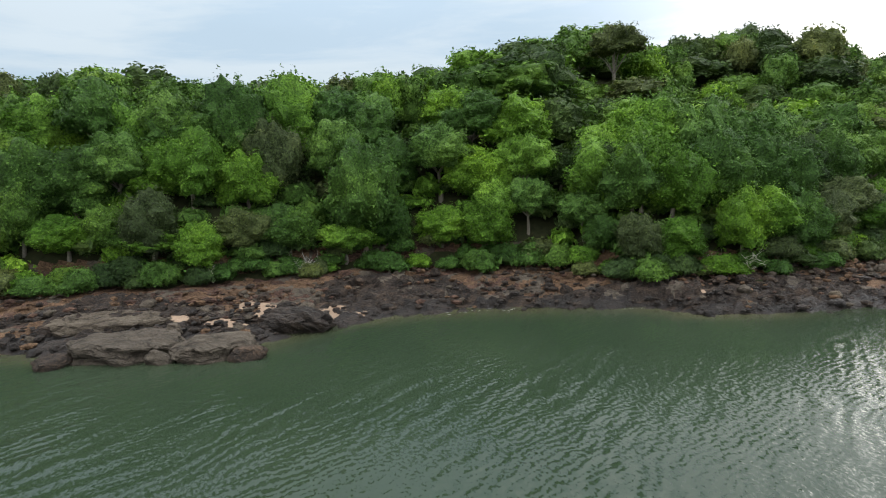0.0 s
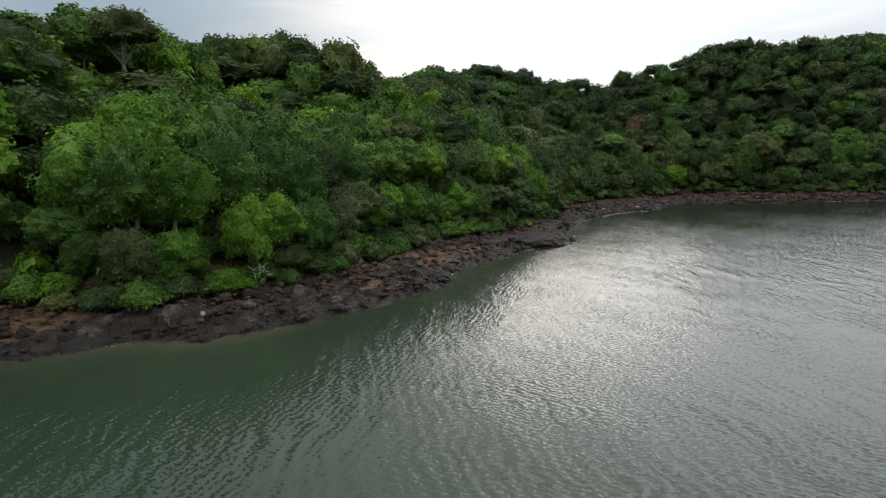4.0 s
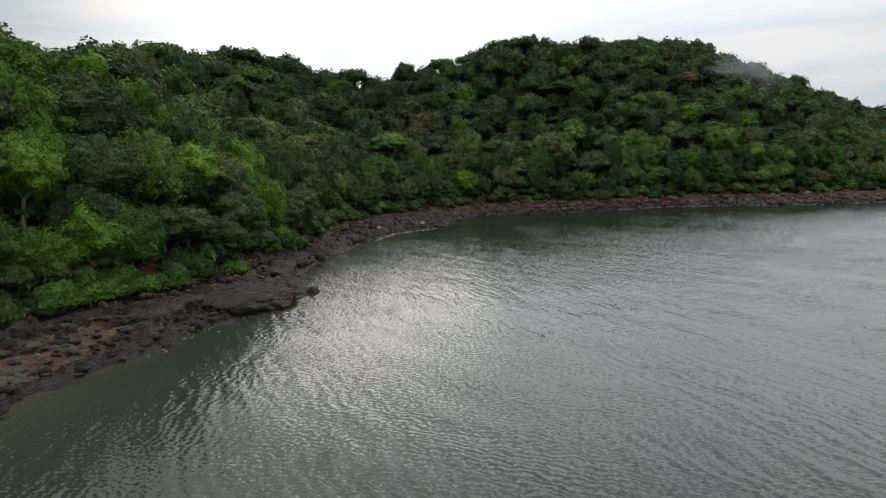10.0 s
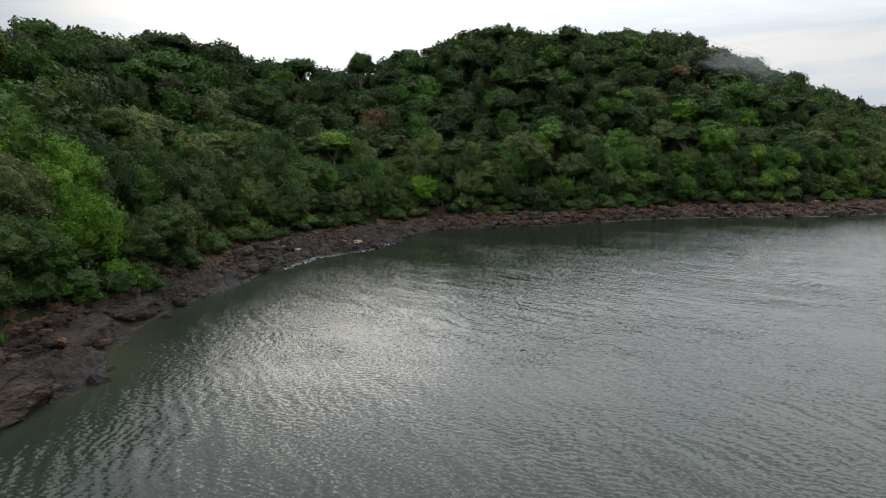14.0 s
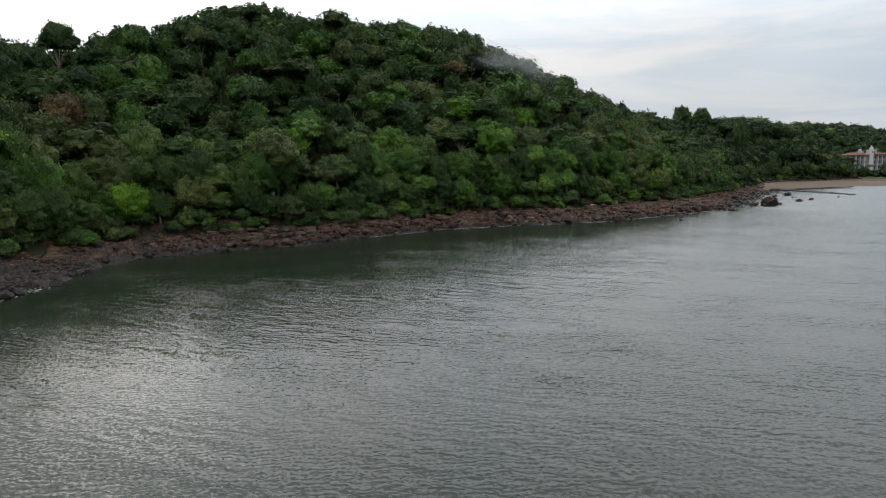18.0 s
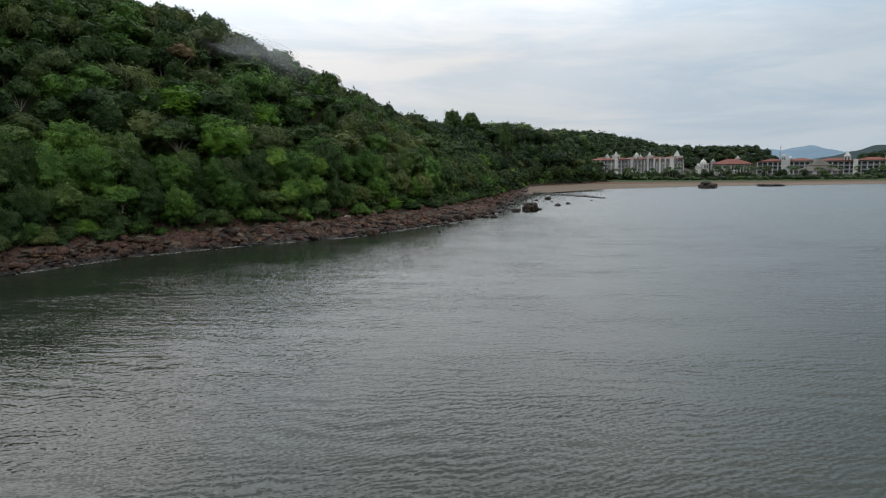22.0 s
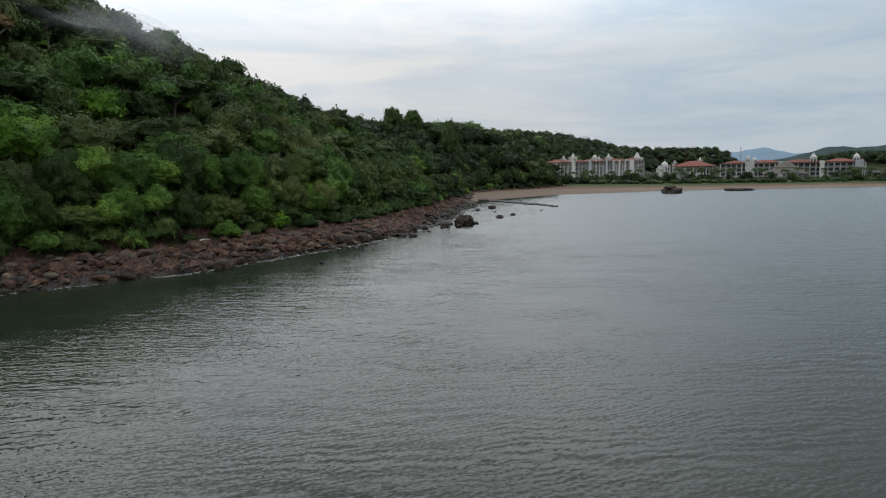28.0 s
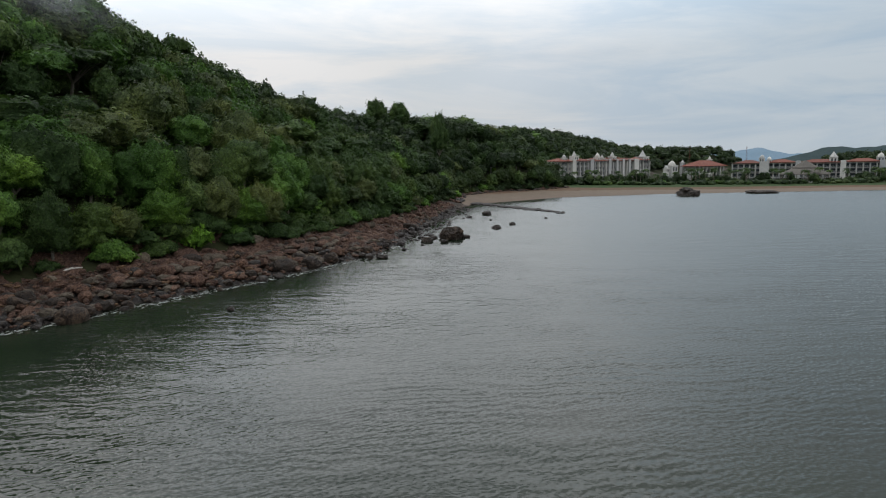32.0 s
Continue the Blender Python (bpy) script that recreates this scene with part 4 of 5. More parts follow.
SAND_SPOTS = [(-17, 68, 2.4), (157.5, 141.8, 3.2), (169.5, 142.0, 3.0), (33, 73.5, 1.8), (-25, 63.8, 3.6), (-15.5, 66, 2.8), (-9, 68.3, 3.0), (-19, 62.5, 2.0)]


def build_belt():
    step = 0.42
    xs = np.arange(-110, 445, step)
    ys = np.arange(15, 170, step)
    gx, gy = np.meshgrid(xs, ys, indexing="ij")
    base, ds, df = land(gx, gy)
    c, s = math.cos(radians(32)), math.sin(radians(32))
    u, v = (gx * c + gy * s) * 0.55, -gx * s + gy * c
    big, in_big = cells(u, v, 2.6, 1.7)
    mid, in_mid = cells(u + 0.3 * soft_noise(gx, gy, 0.3, 9), v, 1.1, 5.1)
    mound = soft_noise(gx, gy, 0.045, 21)
    rough = np.where(gx < 205, 1.0, 0.7)
    edge = np.clip((ds + 2.0) / 3.5, 0, 1)
    z = base + edge * rough * (1.15 * (big - 0.42) + 0.42 * (mid - 0.5) + 0.5 * np.maximum(mound, -0.2)) - rough * 0.42 * np.exp(-in_big / 0.22) - 0.2 * np.exp(-in_mid / 0.14)
    tiny, in_tiny = cells(u * 1.3, v + 0.2 * soft_noise(gx, gy, 0.5, 12), 0.55, 3.3)
    z = z + edge * (0.42 * (tiny - 0.5) - 0.16 * np.exp(-in_tiny / 0.08)) + 0.06 * soft_noise(gx, gy, 0.8, 4)
    up = np.clip(ds / np.maximum(ds - df, 0.1), 0, 1)
    scree = (up + 0.30 * soft_noise(gx, gy, 0.05, 31) + 0.25 * (big - 0.5) > np.where(gx < 60, 0.56, 0.85)) & (gx < 215) | ((gx > 63) & (gx < 82) & (up > 0.12) & (up + 0.1 * (big - 0.5) < 0.62))
    z = np.where(scree, base + 0.35 * (z - base) + 0.10 * (tiny - 0.5), z)
    sandy = np.zeros(gx.shape, bool)
    for sx, sy, sr in SAND_SPOTS:
        near = (np.hypot(gx - sx, (gy - sy) * 1.7) < sr * (1 + 0.35 * soft_noise(gx, gy, 0.25, 8))) & (big < 0.62)
        z = np.where(near, base + 0.12 + 0.03 * mid, z)
        sandy |= near
    z = np.where(df > 0.5, np.maximum(z, base + 0.12), z)
    faces = grid_faces(len(xs), len(ys))
    f_ds, f_df, f_x = ds.ravel()[faces].mean(1), df.ravel()[faces].mean(1), gx.ravel()[faces].mean(1)
    keep = (f_ds > -2.6) & (f_df < 2.2)
    f_big, f_mid, f_z = big.ravel()[faces[:, 0]], mid.ravel()[faces[:, 0]], z.ravel()[faces].mean(1)
    red = np.clip((f_x - 190) / 40, 0, 1) > f_mid
    mat = np.where(f_z < 0.55 + 0.5 * f_mid, 2, np.where(red, 1, np.where((f_big + 0.4 * f_mid > 1.15) & (f_x < 60), 3, 0)))
    mat = np.where(scree.ravel()[faces].all(1) & (f_z > 0.5), np.where(f_mid > 0.8, 3, np.where(f_mid > 0.35, 5, 1)), mat)
    mat = np.where(sandy.ravel()[faces].all(1), 4, mat)
    faces, mat = faces[keep], mat[keep]
    used, back = np.unique(faces, return_inverse=True)
    verts = np.stack([gx.ravel(), gy.ravel(), z.ravel()], 1)[used]
    me = mesh_of("rocky_shore", verts, back.reshape(faces.shape), [ROCK, RED_ROCK, WET_ROCK, PALE_ROCK, SHELL_SAND, SCREE], mat)
    return tagged(new("rocky_shore", me), "dark broken rock ledges between sea and woods", "rocky shore", kind="structure")


rocky_shore = build_belt()


def rock_arrays(seed, level, flat=0.7, planes=9, cut=(0.62, 0.95)):
    """An angular boulder about 1 in radius: a ball cut by planes."""
    r = np.random.RandomState(seed)
    v, f = level
    n = sphere_dirs(r, planes)
    d = r.uniform(*cut, planes)
    dot = v @ n.T
    far = np.where(dot > 0.05, d / np.maximum(dot, 0.05), 9).min(1)
    v = v * np.minimum(1, far)[:, None] * (1 + 0.05 * np.sin(v @ r.uniform(-7, 7, (3, 4))).sum(1, keepdims=True) / 2)
    return v * [1, r.uniform(0.7, 1), flat * r.uniform(0.8, 1.15)], f


STONES = {}


def stone_mesh(kind, mat, k):
    key = (kind, mat.name, k)
    if key not in STONES:
        v, f = rock_arrays(40 + k, ICO2)
        STONES[key] = mesh_of("stone", v, f, [mat])
    return STONES[key]


def boulder(x, y, wide, mat, seed, high=0.62, label="dark weathered boulder standing in shallow water", long=1.0, turn=None, z=None, cut=(0.62, 0.95), name="boulder"):
    """A large boulder, sunk a little in its bed."""
    v, f = rock_arrays(seed, ICO3 if wide < 4.5 else ico(5), high, 11, cut)
    if wide >= 4.5:
        v = v * (1 + 0.02 * np.sin(v @ np.random.RandomState(seed).uniform(-22, 22, (3, 5))).sum(1, keepdims=True))
        for cell, deep in ((0.34, 0.16), (0.13, 0.06)):
            own, inside = cells(v[:, 0] + 9 * seed + 0.4 * v[:, 2], v[:, 1] + 0.5 * v[:, 2], cell, seed)
            v = v * (1 + deep * (own - 0.55) - 0.6 * deep * np.exp(-inside / (0.12 * cell)))[:, None]
    o = new(name, mesh_of(name, v * wide / 2 * [long, 1, 1], f, [mat]))
    at = (ground_z(x, y) if z is None else z) if z is not None or ground_z(x, y) > 0 else -0.1
    o.matrix_world = pose(x, y, at + wide / 2 * high * 0.35, 0, 0, seed * 47 % 360 if turn is None else turn)
    return tagged(o, label, "boulder", "shore boulders")


# boulders off the point and along the water
boulder(354.5, 29.5, 5.4, ROCK, 3, 0.78, "large rounded brown boulder standing in shallow water", z=0.2)
for k, (x, y, w) in enumerate([(356.9, 36.2, 1.9), (350, 35.0, 2.7), (355.4, 33.6, 1.8), (348.4, 31.6, 2.3), (356.3, 26.5, 1.8), (405.1, 22.1, 2.0), (413.9, 16.0, 3.2), (373.7, 17.9, 2.7), (382.6, 12.8, 1.8), (398.6, 0.9, 1.0), (396.5, 16.8, 1.0), (329.3, 43.1, 2.3), (361, 34.0, 1.2), (345, 36.0, 0.9), (339, 39.5, 1.3), (292.2, 57.5, 1.2)]):
    boulder(x, y, w, WET_ROCK, 20 + k, 0.6, z=-0.05)
for k, (x, y, w) in enumerate([(369.8, 39.0, 3.6), (320.1, 53.5, 3.2), (316.9, 57, 3.9), (288.5, 73.0, 4.0), (294.8, 70, 1.8), (325, 51, 2.6), (334, 46, 2.4), (345, 44, 2.2)]):
    boulder(x, y, w, ROCK, 50 + k, 0.75, "dark brown boulder at the water's edge")
for k, (x, y, w) in enumerate([(308.3, 71.0, 3.0), (314.2, 76.5, 2.7), (311.5, 79.5, 2.1), (332.3, 65, 2.9), (308.2, 79.1, 2.1), (301, 82, 2.0), (322, 70, 1.9), (343, 58, 2.0), (285, 92, 2.4), (276, 99, 2.0), (262, 110, 2.2), (247, 118, 1.8)]):
    boulder(x, y, w, PALE_ROCK if k % 2 else RED_ROCK, 80 + k, 0.7, "tan angular boulder lying on red rubble")
boulder(499, -83.5, 13.0, WET_ROCK, 7, 0.42, "dark rock islet rising from the shallows", 1.0, 20, -0.4, (0.45, 0.9))
boulder(499.5, -82.5, 6.5, WET_ROCK, 33, 0.72, "dark pointed rock on top of the islet", 1.1, 70, 0.7, (0.42, 0.9))
boulder(509.7, -122, 13.0, WET_ROCK, 9, 0.14, "low dark rock slab on wet sand", 1.2, 80, 0.1)
# the flat-topped blocks at the near point
FLAT = (0.55, 0.92)


def slab(x, y, wide, deep, high, seed, turn, label, mat=PALE_ROCK, up=-0.7):
    """A flat-topped block with steep, broken sides and rounded rims."""
    r = np.random.RandomState(seed)
    v, f = ico(5)
    flatness = (np.hypot(v[:, 0], v[:, 1]) ** 12 + np.abs(v[:, 2]) ** 12) ** (1 / 12)
    v = v / flatness[:, None]
    a = np.arctan2(v[:, 1], v[:, 0])
    rim = 1 + 0.10 * np.sin(2 * a + r.uniform(0, 6)) + 0.07 * np.sin(3 * a + r.uniform(0, 6)) + 0.05 * np.sin(5 * a + r.uniform(0, 6)) + 0.035 * np.sin(11 * a + r.uniform(0, 6))
    knob, gap = cells(a * 3.0 + 7 * seed, v[:, 2] * 1.6 + 0.3 * np.sin(4 * a), 0.8, seed)
    rim = rim * (1 + 0.05 * np.sin(v[:, 2] * 5 + 3 * a) + 0.09 * (knob - 0.5) - 0.05 * np.exp(-gap / 0.08))
    q = np.stack([v[:, 0] * rim * wide / 2, v[:, 1] * rim * deep / 2, v[:, 2] * high / 2], 1)
    c1, e1 = cells(q[:, 0] + 40 * seed, q[:, 1], 1.5, seed)
    q[:, 2] += np.where(v[:, 2] > 0, 0.22 * (c1 - 0.5) - 0.14 * np.exp(-e1 / 0.1) + 0.10 * q[:, 0] / wide * 2, 0)
    c2, e2 = cells(q[:, 0] * 0.7 + 17 * seed, q[:, 1] + 0.5 * q[:, 2], 0.7, seed + 3)
    q *= (1 + (0.035 * (c2 - 0.5) - 0.02 * np.exp(-e2 / 0.06)))[:, None]
    o = new("flat_rock", mesh_of("flat_rock", q, f, [mat]))
    o.matrix_world = pose(x, y, high / 2 + up, r.uniform(-3, 3), r.uniform(-3, 3), turn)
    return tagged(o, label, "rock", "flat rocks")


slab(-24.7, 55.9, 8.2, 8.6, 2.15, 12, 6, "large flat-topped grey-brown rock block by the water")
slab(-16.8, 56.0, 6.4, 6.6, 1.95, 15, -12, "flat-topped grey-brown rock block by the water")
slab(-30.5, 62.3, 10.5, 6.5, 2.5, 17, 15, "low flat grey rock block behind the point")
boulder(-20.4, 52.9, 2.4, PALE_ROCK, 18, 0.7, "small upright rock wedged between two blocks", 1.0, 10, 0.0, FLAT)
boulder(-29.3, 51.8, 3.4, ROCK, 19, 0.6, "dark brown boulder at the water's edge", 1.0, 40, -0.1)
boulder(-13.2, 54.4, 3.0, ROCK, 21, 0.55, "dark brown boulder at the water's edge", 1.2, 20, -0.1)
boulder(-11.8, 63.6, 6.0, WET_ROCK, 22, 0.52, "black rounded rock lying in wet sand", 1.25, -5, 0.1)
boulder(97.2, 98.6, 7.0, ROCK, 24, 0.34, "long dark rock ledge reaching into the water", 1.6, 24, 0.0)
for k, (x, y, w, d, h, turn) in enumerate(((95.5, 100.8, 12.5, 6.6, 2.7, 30), (87, 101, 8.6, 6.2, 3.0, 24), (79.5, 103.2, 9.5, 5.2, 3.2, 35), (72, 100.5, 7.5, 4.6, 2.9, 40), (108.5, 111.5, 8.5, 5.0, 2.8, 48), (116, 118.5, 8.0, 5.0, 2.7, 42), (127, 127.5, 9.0, 4.6, 2.5, 30))):
    slab(x, y, w, d, h, 61 + k, turn, "humped brown rock ledge below the trees", LEDGE, -0.9)
boulder(62, 80.5, 4.6, WET_ROCK, 28, 0.5, "dark jagged rock at the water's edge", 1.4, 40, 0.0)

# loose stones: the ones passed nearest one by one, the rest joined
r2 = np.random.RandomState(5)
spots_single, spots_rest = [], []
for px, py, nx, ny in along(SHORE, 0.42):
    if not -70 < px < 445:
        continue
    x, y = px + nx * 0, py + ny * 0
    width = 12.0
    d = r2.uniform(-1.2, width) if px > 200 else r2.uniform(-1.5, width) ** 1
    x, y = px + nx * d, py + ny * d
    z, ds, df = (float(q[0]) for q in land(np.array([x]), np.array([y])))
    if df > -0.3 or ds < -1.6 or (px < 200 and r2.rand() < 0.35):
        continue
    size = (r2.uniform(0.22, 0.55) if r2.rand() < 0.75 else r2.uniform(0.5, 1.15)) * (1.1 if px > 200 else 1.0)
    (spots_single if (35 < px < 75 or 283 < px < 330) and len(spots_single) < 300 and size > 0.33 else spots_rest).append((x, y, z, ds, size))


def stone_material(x, ds):
    if ds < 1.5:
        return WET_ROCK
    return (RED_ROCK if r2.rand() < 0.75 else PALE_ROCK) if x > 205 else (ROCK if r2.rand() < 0.7 else PALE_ROCK)


for k, (x, y, z, ds, size) in enumerate(spots_single):
    o = new("stone", stone_mesh("stone", stone_material(x, ds), k % 6))
    o.parent = rocky_shore
    o.matrix_world = pose(x, y, z + size * 0.3, r2.uniform(-15, 15), r2.uniform(-15, 15), r2.uniform(0, 360)) @ Matrix.Scale(size, 4)
forms = [rock_arrays(140 + k, ICO2) for k in range(8)]
vs, fs, ms, n = [], [], [], 0
for x, y, z, ds, size in spots_rest:
    v, f = forms[r2.randint(8)]
    a = r2.uniform(0, 6.28)
    c, s = math.cos(a) * size, math.sin(a) * size
    vs.append(v @ np.array([[c, s, 0], [-s, c, 0], [0, 0, size]]) + [x, y, z + size * 0.3])
    fs.append(f + n)
    ms.append(np.full(len(f), [ROCK, RED_ROCK, WET_ROCK, PALE_ROCK].index(stone_material(x, ds))))
    n += len(v)
# rubble: small angular stones over scree, ledges and red shore
chips = [rock_arrays(240 + k, ICO1, 0.6) for k in range(8)]
edge = along(SHORE, 0.085)
edge = edge[(edge[:, 0] > -75) & (edge[:, 0] < 350)]
reach = r2.uniform(-0.3, 15, len(edge))
chip_x, chip_y = edge[:, 0] + edge[:, 2] * reach, edge[:, 1] + edge[:, 3] * reach
chip_z, chip_s, chip_f = land(chip_x, chip_y)
for x, y, z, ds, df in zip(chip_x, chip_y, chip_z, chip_s, chip_f):
    if df > 0.6 or ds < 0.1:
        continue
    upper = ds / max(ds - df, 0.1) > 0.5
    v, f = chips[r2.randint(8)]
    a, size = r2.uniform(0, 6.28), r2.uniform(0.16, 0.42) if r2.rand() < 0.8 else r2.uniform(0.4, 0.7)
    c, s = math.cos(a) * size, math.sin(a) * size
    vs.append(v @ np.array([[c * 1.3, s * 1.3, 0], [-s, c, 0], [0, 0, size]]) + [x, y, z + size * 0.35 + 0.08])
    fs.append(f + n)
    if x > 200:
        m = r2.choice(5, p=(0.16, 0.54, 0.05, 0.10, 0.15))
    elif upper:
        m = r2.choice(5, p=(0.25, 0.20, 0.0, 0.15, 0.40))
    else:
        m = r2.choice(5, p=(0.5, 0.05, 0.35, 0.05, 0.05))
    ms.append(np.full(len(f), m))
    n += len(v)
# larger blocks strewn over the red rubble
blocks = [p for p in along(SHORE, 0.55) if 215 < p[0] < 350]
for px, py, nx, ny in blocks:
    d = r2.uniform(0.5, 13)
    x, y = px + nx * d, py + ny * d
    z, ds, df = (float(q[0]) for q in land(np.array([x]), np.array([y])))
    if df > -0.5 or ds < 0.3:
        continue
    v, f = forms[r2.randint(8)]
    a, size = r2.uniform(0, 6.28), r2.uniform(0.55, 1.35)
    c, s = math.cos(a) * size, math.sin(a) * size
    vs.append(v @ np.array([[c * 1.3, s * 1.3, 0], [-s, c, 0], [0, 0, size * r2.uniform(0.6, 0.9)]]) + [x, y, z + size * 0.25])
    fs.append(f + n)
    ms.append(np.full(len(f), (0, 1, 2, 3)[r2.choice(4, p=(0.25, 0.35, 0.1, 0.3))]))
    n += len(v)
# the low reef that runs out from the beach
for k in range(210):
    q = r2.uniform(-0.1, 1)
    x, y = 487 - 70 * q + r2.normal(0, 1.4), 23 - 31 * q + r2.normal(0, 1.0)
    v, f = forms[r2.randint(8)]
    size = r2.uniform(0.8, 1.9) * (1.15 - 0.7 * q)
    vs.append(v * size * [1.6, 1.2, 0.5] + [x, y, 0.12 + 0.6 * max(0, 0.2 - q)])
    fs.append(f + n)
    ms.append(np.full(len(f), 2))
    n += len(v)
# stones awash off the end of the rocks
for px, py, nx, ny in [p for p in along(SHORE, 0.8) if 352 < p[0] < 446]:
    v, f = forms[r2.randint(8)]
    d = -abs(r2.normal(0, 3.2)) + 0.8
    vs.append(v * r2.uniform(0.25, 0.85) * [1.3, 1.1, 0.7] + [px + nx * d, py + ny * d, 0.05])
    fs.append(f + n)
    ms.append(np.full(len(f), 2))
    n += len(v)
# dark stones and ledges at the foot of the woods above the beach
for px, py, nx, ny in [p for p in along(FOOT, 0.45) if 455 < p[0] < 560 and p[1] > -45]:
    v, f = forms[r2.randint(8)]
    d = r2.uniform(-4.6, 0.4)
    x, y = px + nx * d, py + ny * d
    vs.append(v * r2.uniform(0.5, 1.5) * [1.3, 1.2, 0.6] + [x, y, ground_z(x, y) + 0.1])
    fs.append(f + n)
    ms.append(np.full(len(f), int(r2.choice((0, 1, 2)))))
    n += len(v)
tagged(new("loose_stones", mesh_of("loose_stones", np.concatenate(vs), np.concatenate(fs), [ROCK, RED_ROCK, WET_ROCK, PALE_ROCK, SCREE], np.concatenate(ms))), "loose red-brown and dark stones strewn along the shore", "stones", kind="stuff")
print("stones", len(spots_single), len(spots_rest))

# foam where small waves break on the rocks
vs, fs, n = [], [], 0
for px, py, nx, ny in along(SHORE, 0.06):
    if not -60 < px < 440:
        continue
    wave = math.sin(px * 0.31) + math.sin(px * 0.083 + 1.0) + 0.7 * math.sin(px * 0.77 + 2.0)
    breaking = 145 < px < 178 or 240 < px < 345
    if (wave < 0.9 and not (breaking and wave > -1.4)) or r2.rand() < (0.25 if breaking else 0.75):
        continue
    d = r2.normal(-0.35, 0.55)
    x, y, size = px + nx * d + r2.normal(0, 0.3), py + ny * d + r2.normal(0, 0.3), r2.uniform(0.02, 0.07) * (1.5 if breaking else 1.0)
    ring = []
    for k in range(5):
        a, b = size * r2.uniform(2.0, 5.0) * math.cos(1.257 * k), size * r2.uniform(0.5, 1.2) * math.sin(1.257 * k)
        ring.append((x + a * ny + b * nx, y - a * nx + b * ny, 0.012))
    vs += ring + [(x, y, 0.02)]
    fs += [(n + k, n + (k + 1) % 5, n + 5) for k in range(5)]
    n += 6
tagged(new("foam", mesh_of("foam", np.array(vs), np.array(fs), [FOAM])), "thin white foam along the rocks", "foam", kind="stuff")

# driftwood on the rubble
dv, df_ = join([tube([(0, 0, 0), (1.2, 0.1, 0.15), (2.6, 0, 0.1)], (0.11, 0.1, 0.06), 7), tube([(0.2, 0.5, 0.05), (1.5, 0.55, 0.2), (2.4, 0.4, 0.12)], (0.08, 0.08, 0.05), 7)])
o = new("driftwood", mesh_of("driftwood", dv, df_, [PALE_BARK], None, True))
o.matrix_world = pose(304.5, 82.5, ground_z(304.5, 82.5) + 0.35, 0, 0, -35)
tagged(o, "pale driftwood logs lying on red rubble", "driftwood")


# bare grey bushes and roots hanging over the rocks
def bare_bush(x, y, high, seed):
    r = np.random.RandomState(seed)
    limbs = []
    for k in range(16):
        a, out = r.uniform(0, 6.28), r.uniform(0.3, 1.0)
        tip = np.array([out * math.cos(a), out * math.sin(a), r.uniform(0.5, 1.1)]) * high
        mid = tip * [0.45, 0.45, 0.6]
        limbs.append(tube([(0, 0, -0.2), mid, tip], (0.05, 0.032, 0.010), 5))
        for q in range(2):
            side = mid + (tip - mid) * r.uniform(0.1, 0.6)
            limbs.append(tube([side, side + r.normal(0, 0.25, 3) * high, side + r.normal(0, 0.3, 3) * high + [0, 0, 0.2]], (0.025, 0.016, 0.006), 4))
    v, f = join(limbs)
    o = new("bare_bush", mesh_of("bare_bush", v, f, [PALE_BARK], None, True))
    o.matrix_world = pose(x, y, ground_z(x, y) + 0.2)
    return tagged(o, "leafless grey bush hanging over the rocks", "bush", "bare bushes")


for k, (x, y, h) in enumerate(((-15.5, 79.5, 2.0), (-25.5, 75.0, 1.6), (33.5, 79.2, 1.8), (38.5, 79.6, 1.9), (46, 82, 1.6))):
    bare_bush(x, y, h, 90 + k)
lv, lf = tube([(487, 30.5, 2.6), (480, 25.5, 1.2), (475, 21, 0.7), (470, 17, 0.3)], (0.5, 0.46, 0.36, 0.22), 8)
tagged(new("fallen_log", mesh_of("fallen_log", lv, lf, [WET_ROCK], None, True)), "dark fallen trunk lying across the sand", "log")
# ---- the beach resort across the bay ----
def box(bm, x0, x1, y0, y1, z0, z1):
    vs = [bm.verts.new(p) for p in ((x0, y0, z0), (x1, y0, z0), (x1, y1, z0), (x0, y1, z0), (x0, y0, z1), (x1, y0, z1), (x1, y1, z1), (x0, y1, z1))]
    for q in ((3, 2, 1, 0), (4, 5, 6, 7), (0, 1, 5, 4), (1, 2, 6, 5), (2, 3, 7, 6), (3, 0, 4, 7)):
        bm.faces.new([vs[k] for k in q])
    return bm


def hip_roof(bm, x0, x1, y0, y1, z0, z1, inset=None):
    """A hipped roof with eaves of some thickness."""
    box(bm, x0, x1, y0, y1, z0 - 0.3, z0)
    i = (y1 - y0) / 2 if inset is None else inset
    ym = (y0 + y1) / 2
    lo = [bm.verts.new(p) for p in ((x0, y0, z0 + 0.01), (x1, y0, z0 + 0.01), (x1, y1, z0 + 0.01), (x0, y1, z0 + 0.01))]
    a, b = bm.verts.new((min(x0 + i, (x0 + x1) / 2 - 0.1), ym, z1)), bm.verts.new((max(x1 - i, (x0 + x1) / 2 + 0.1), ym, z1))
    bm.faces.new((lo[0], lo[1], b, a))
    bm.faces.new((lo[1], lo[2], b))
    bm.faces.new((lo[2], lo[3], a, b))
    bm.faces.new((lo[3], lo[0], a))
    return bm


def lathe(bm, x, y, profile, sides=16):
    """A round body from rows of radius and height."""
    rings = [[bm.verts.new((x + r * math.cos(2 * math.pi * s / sides), y + r * math.sin(2 * math.pi * s / sides), z)) for s in range(sides)] for r, z in profile]
    for a, b in zip(rings[:-1], rings[1:]):
        for s in range(sides):
            bm.faces.new((a[s], a[(s + 1) % sides], b[(s + 1) % sides], b[s]))
    bm.faces.new(rings[-1])
    return bm


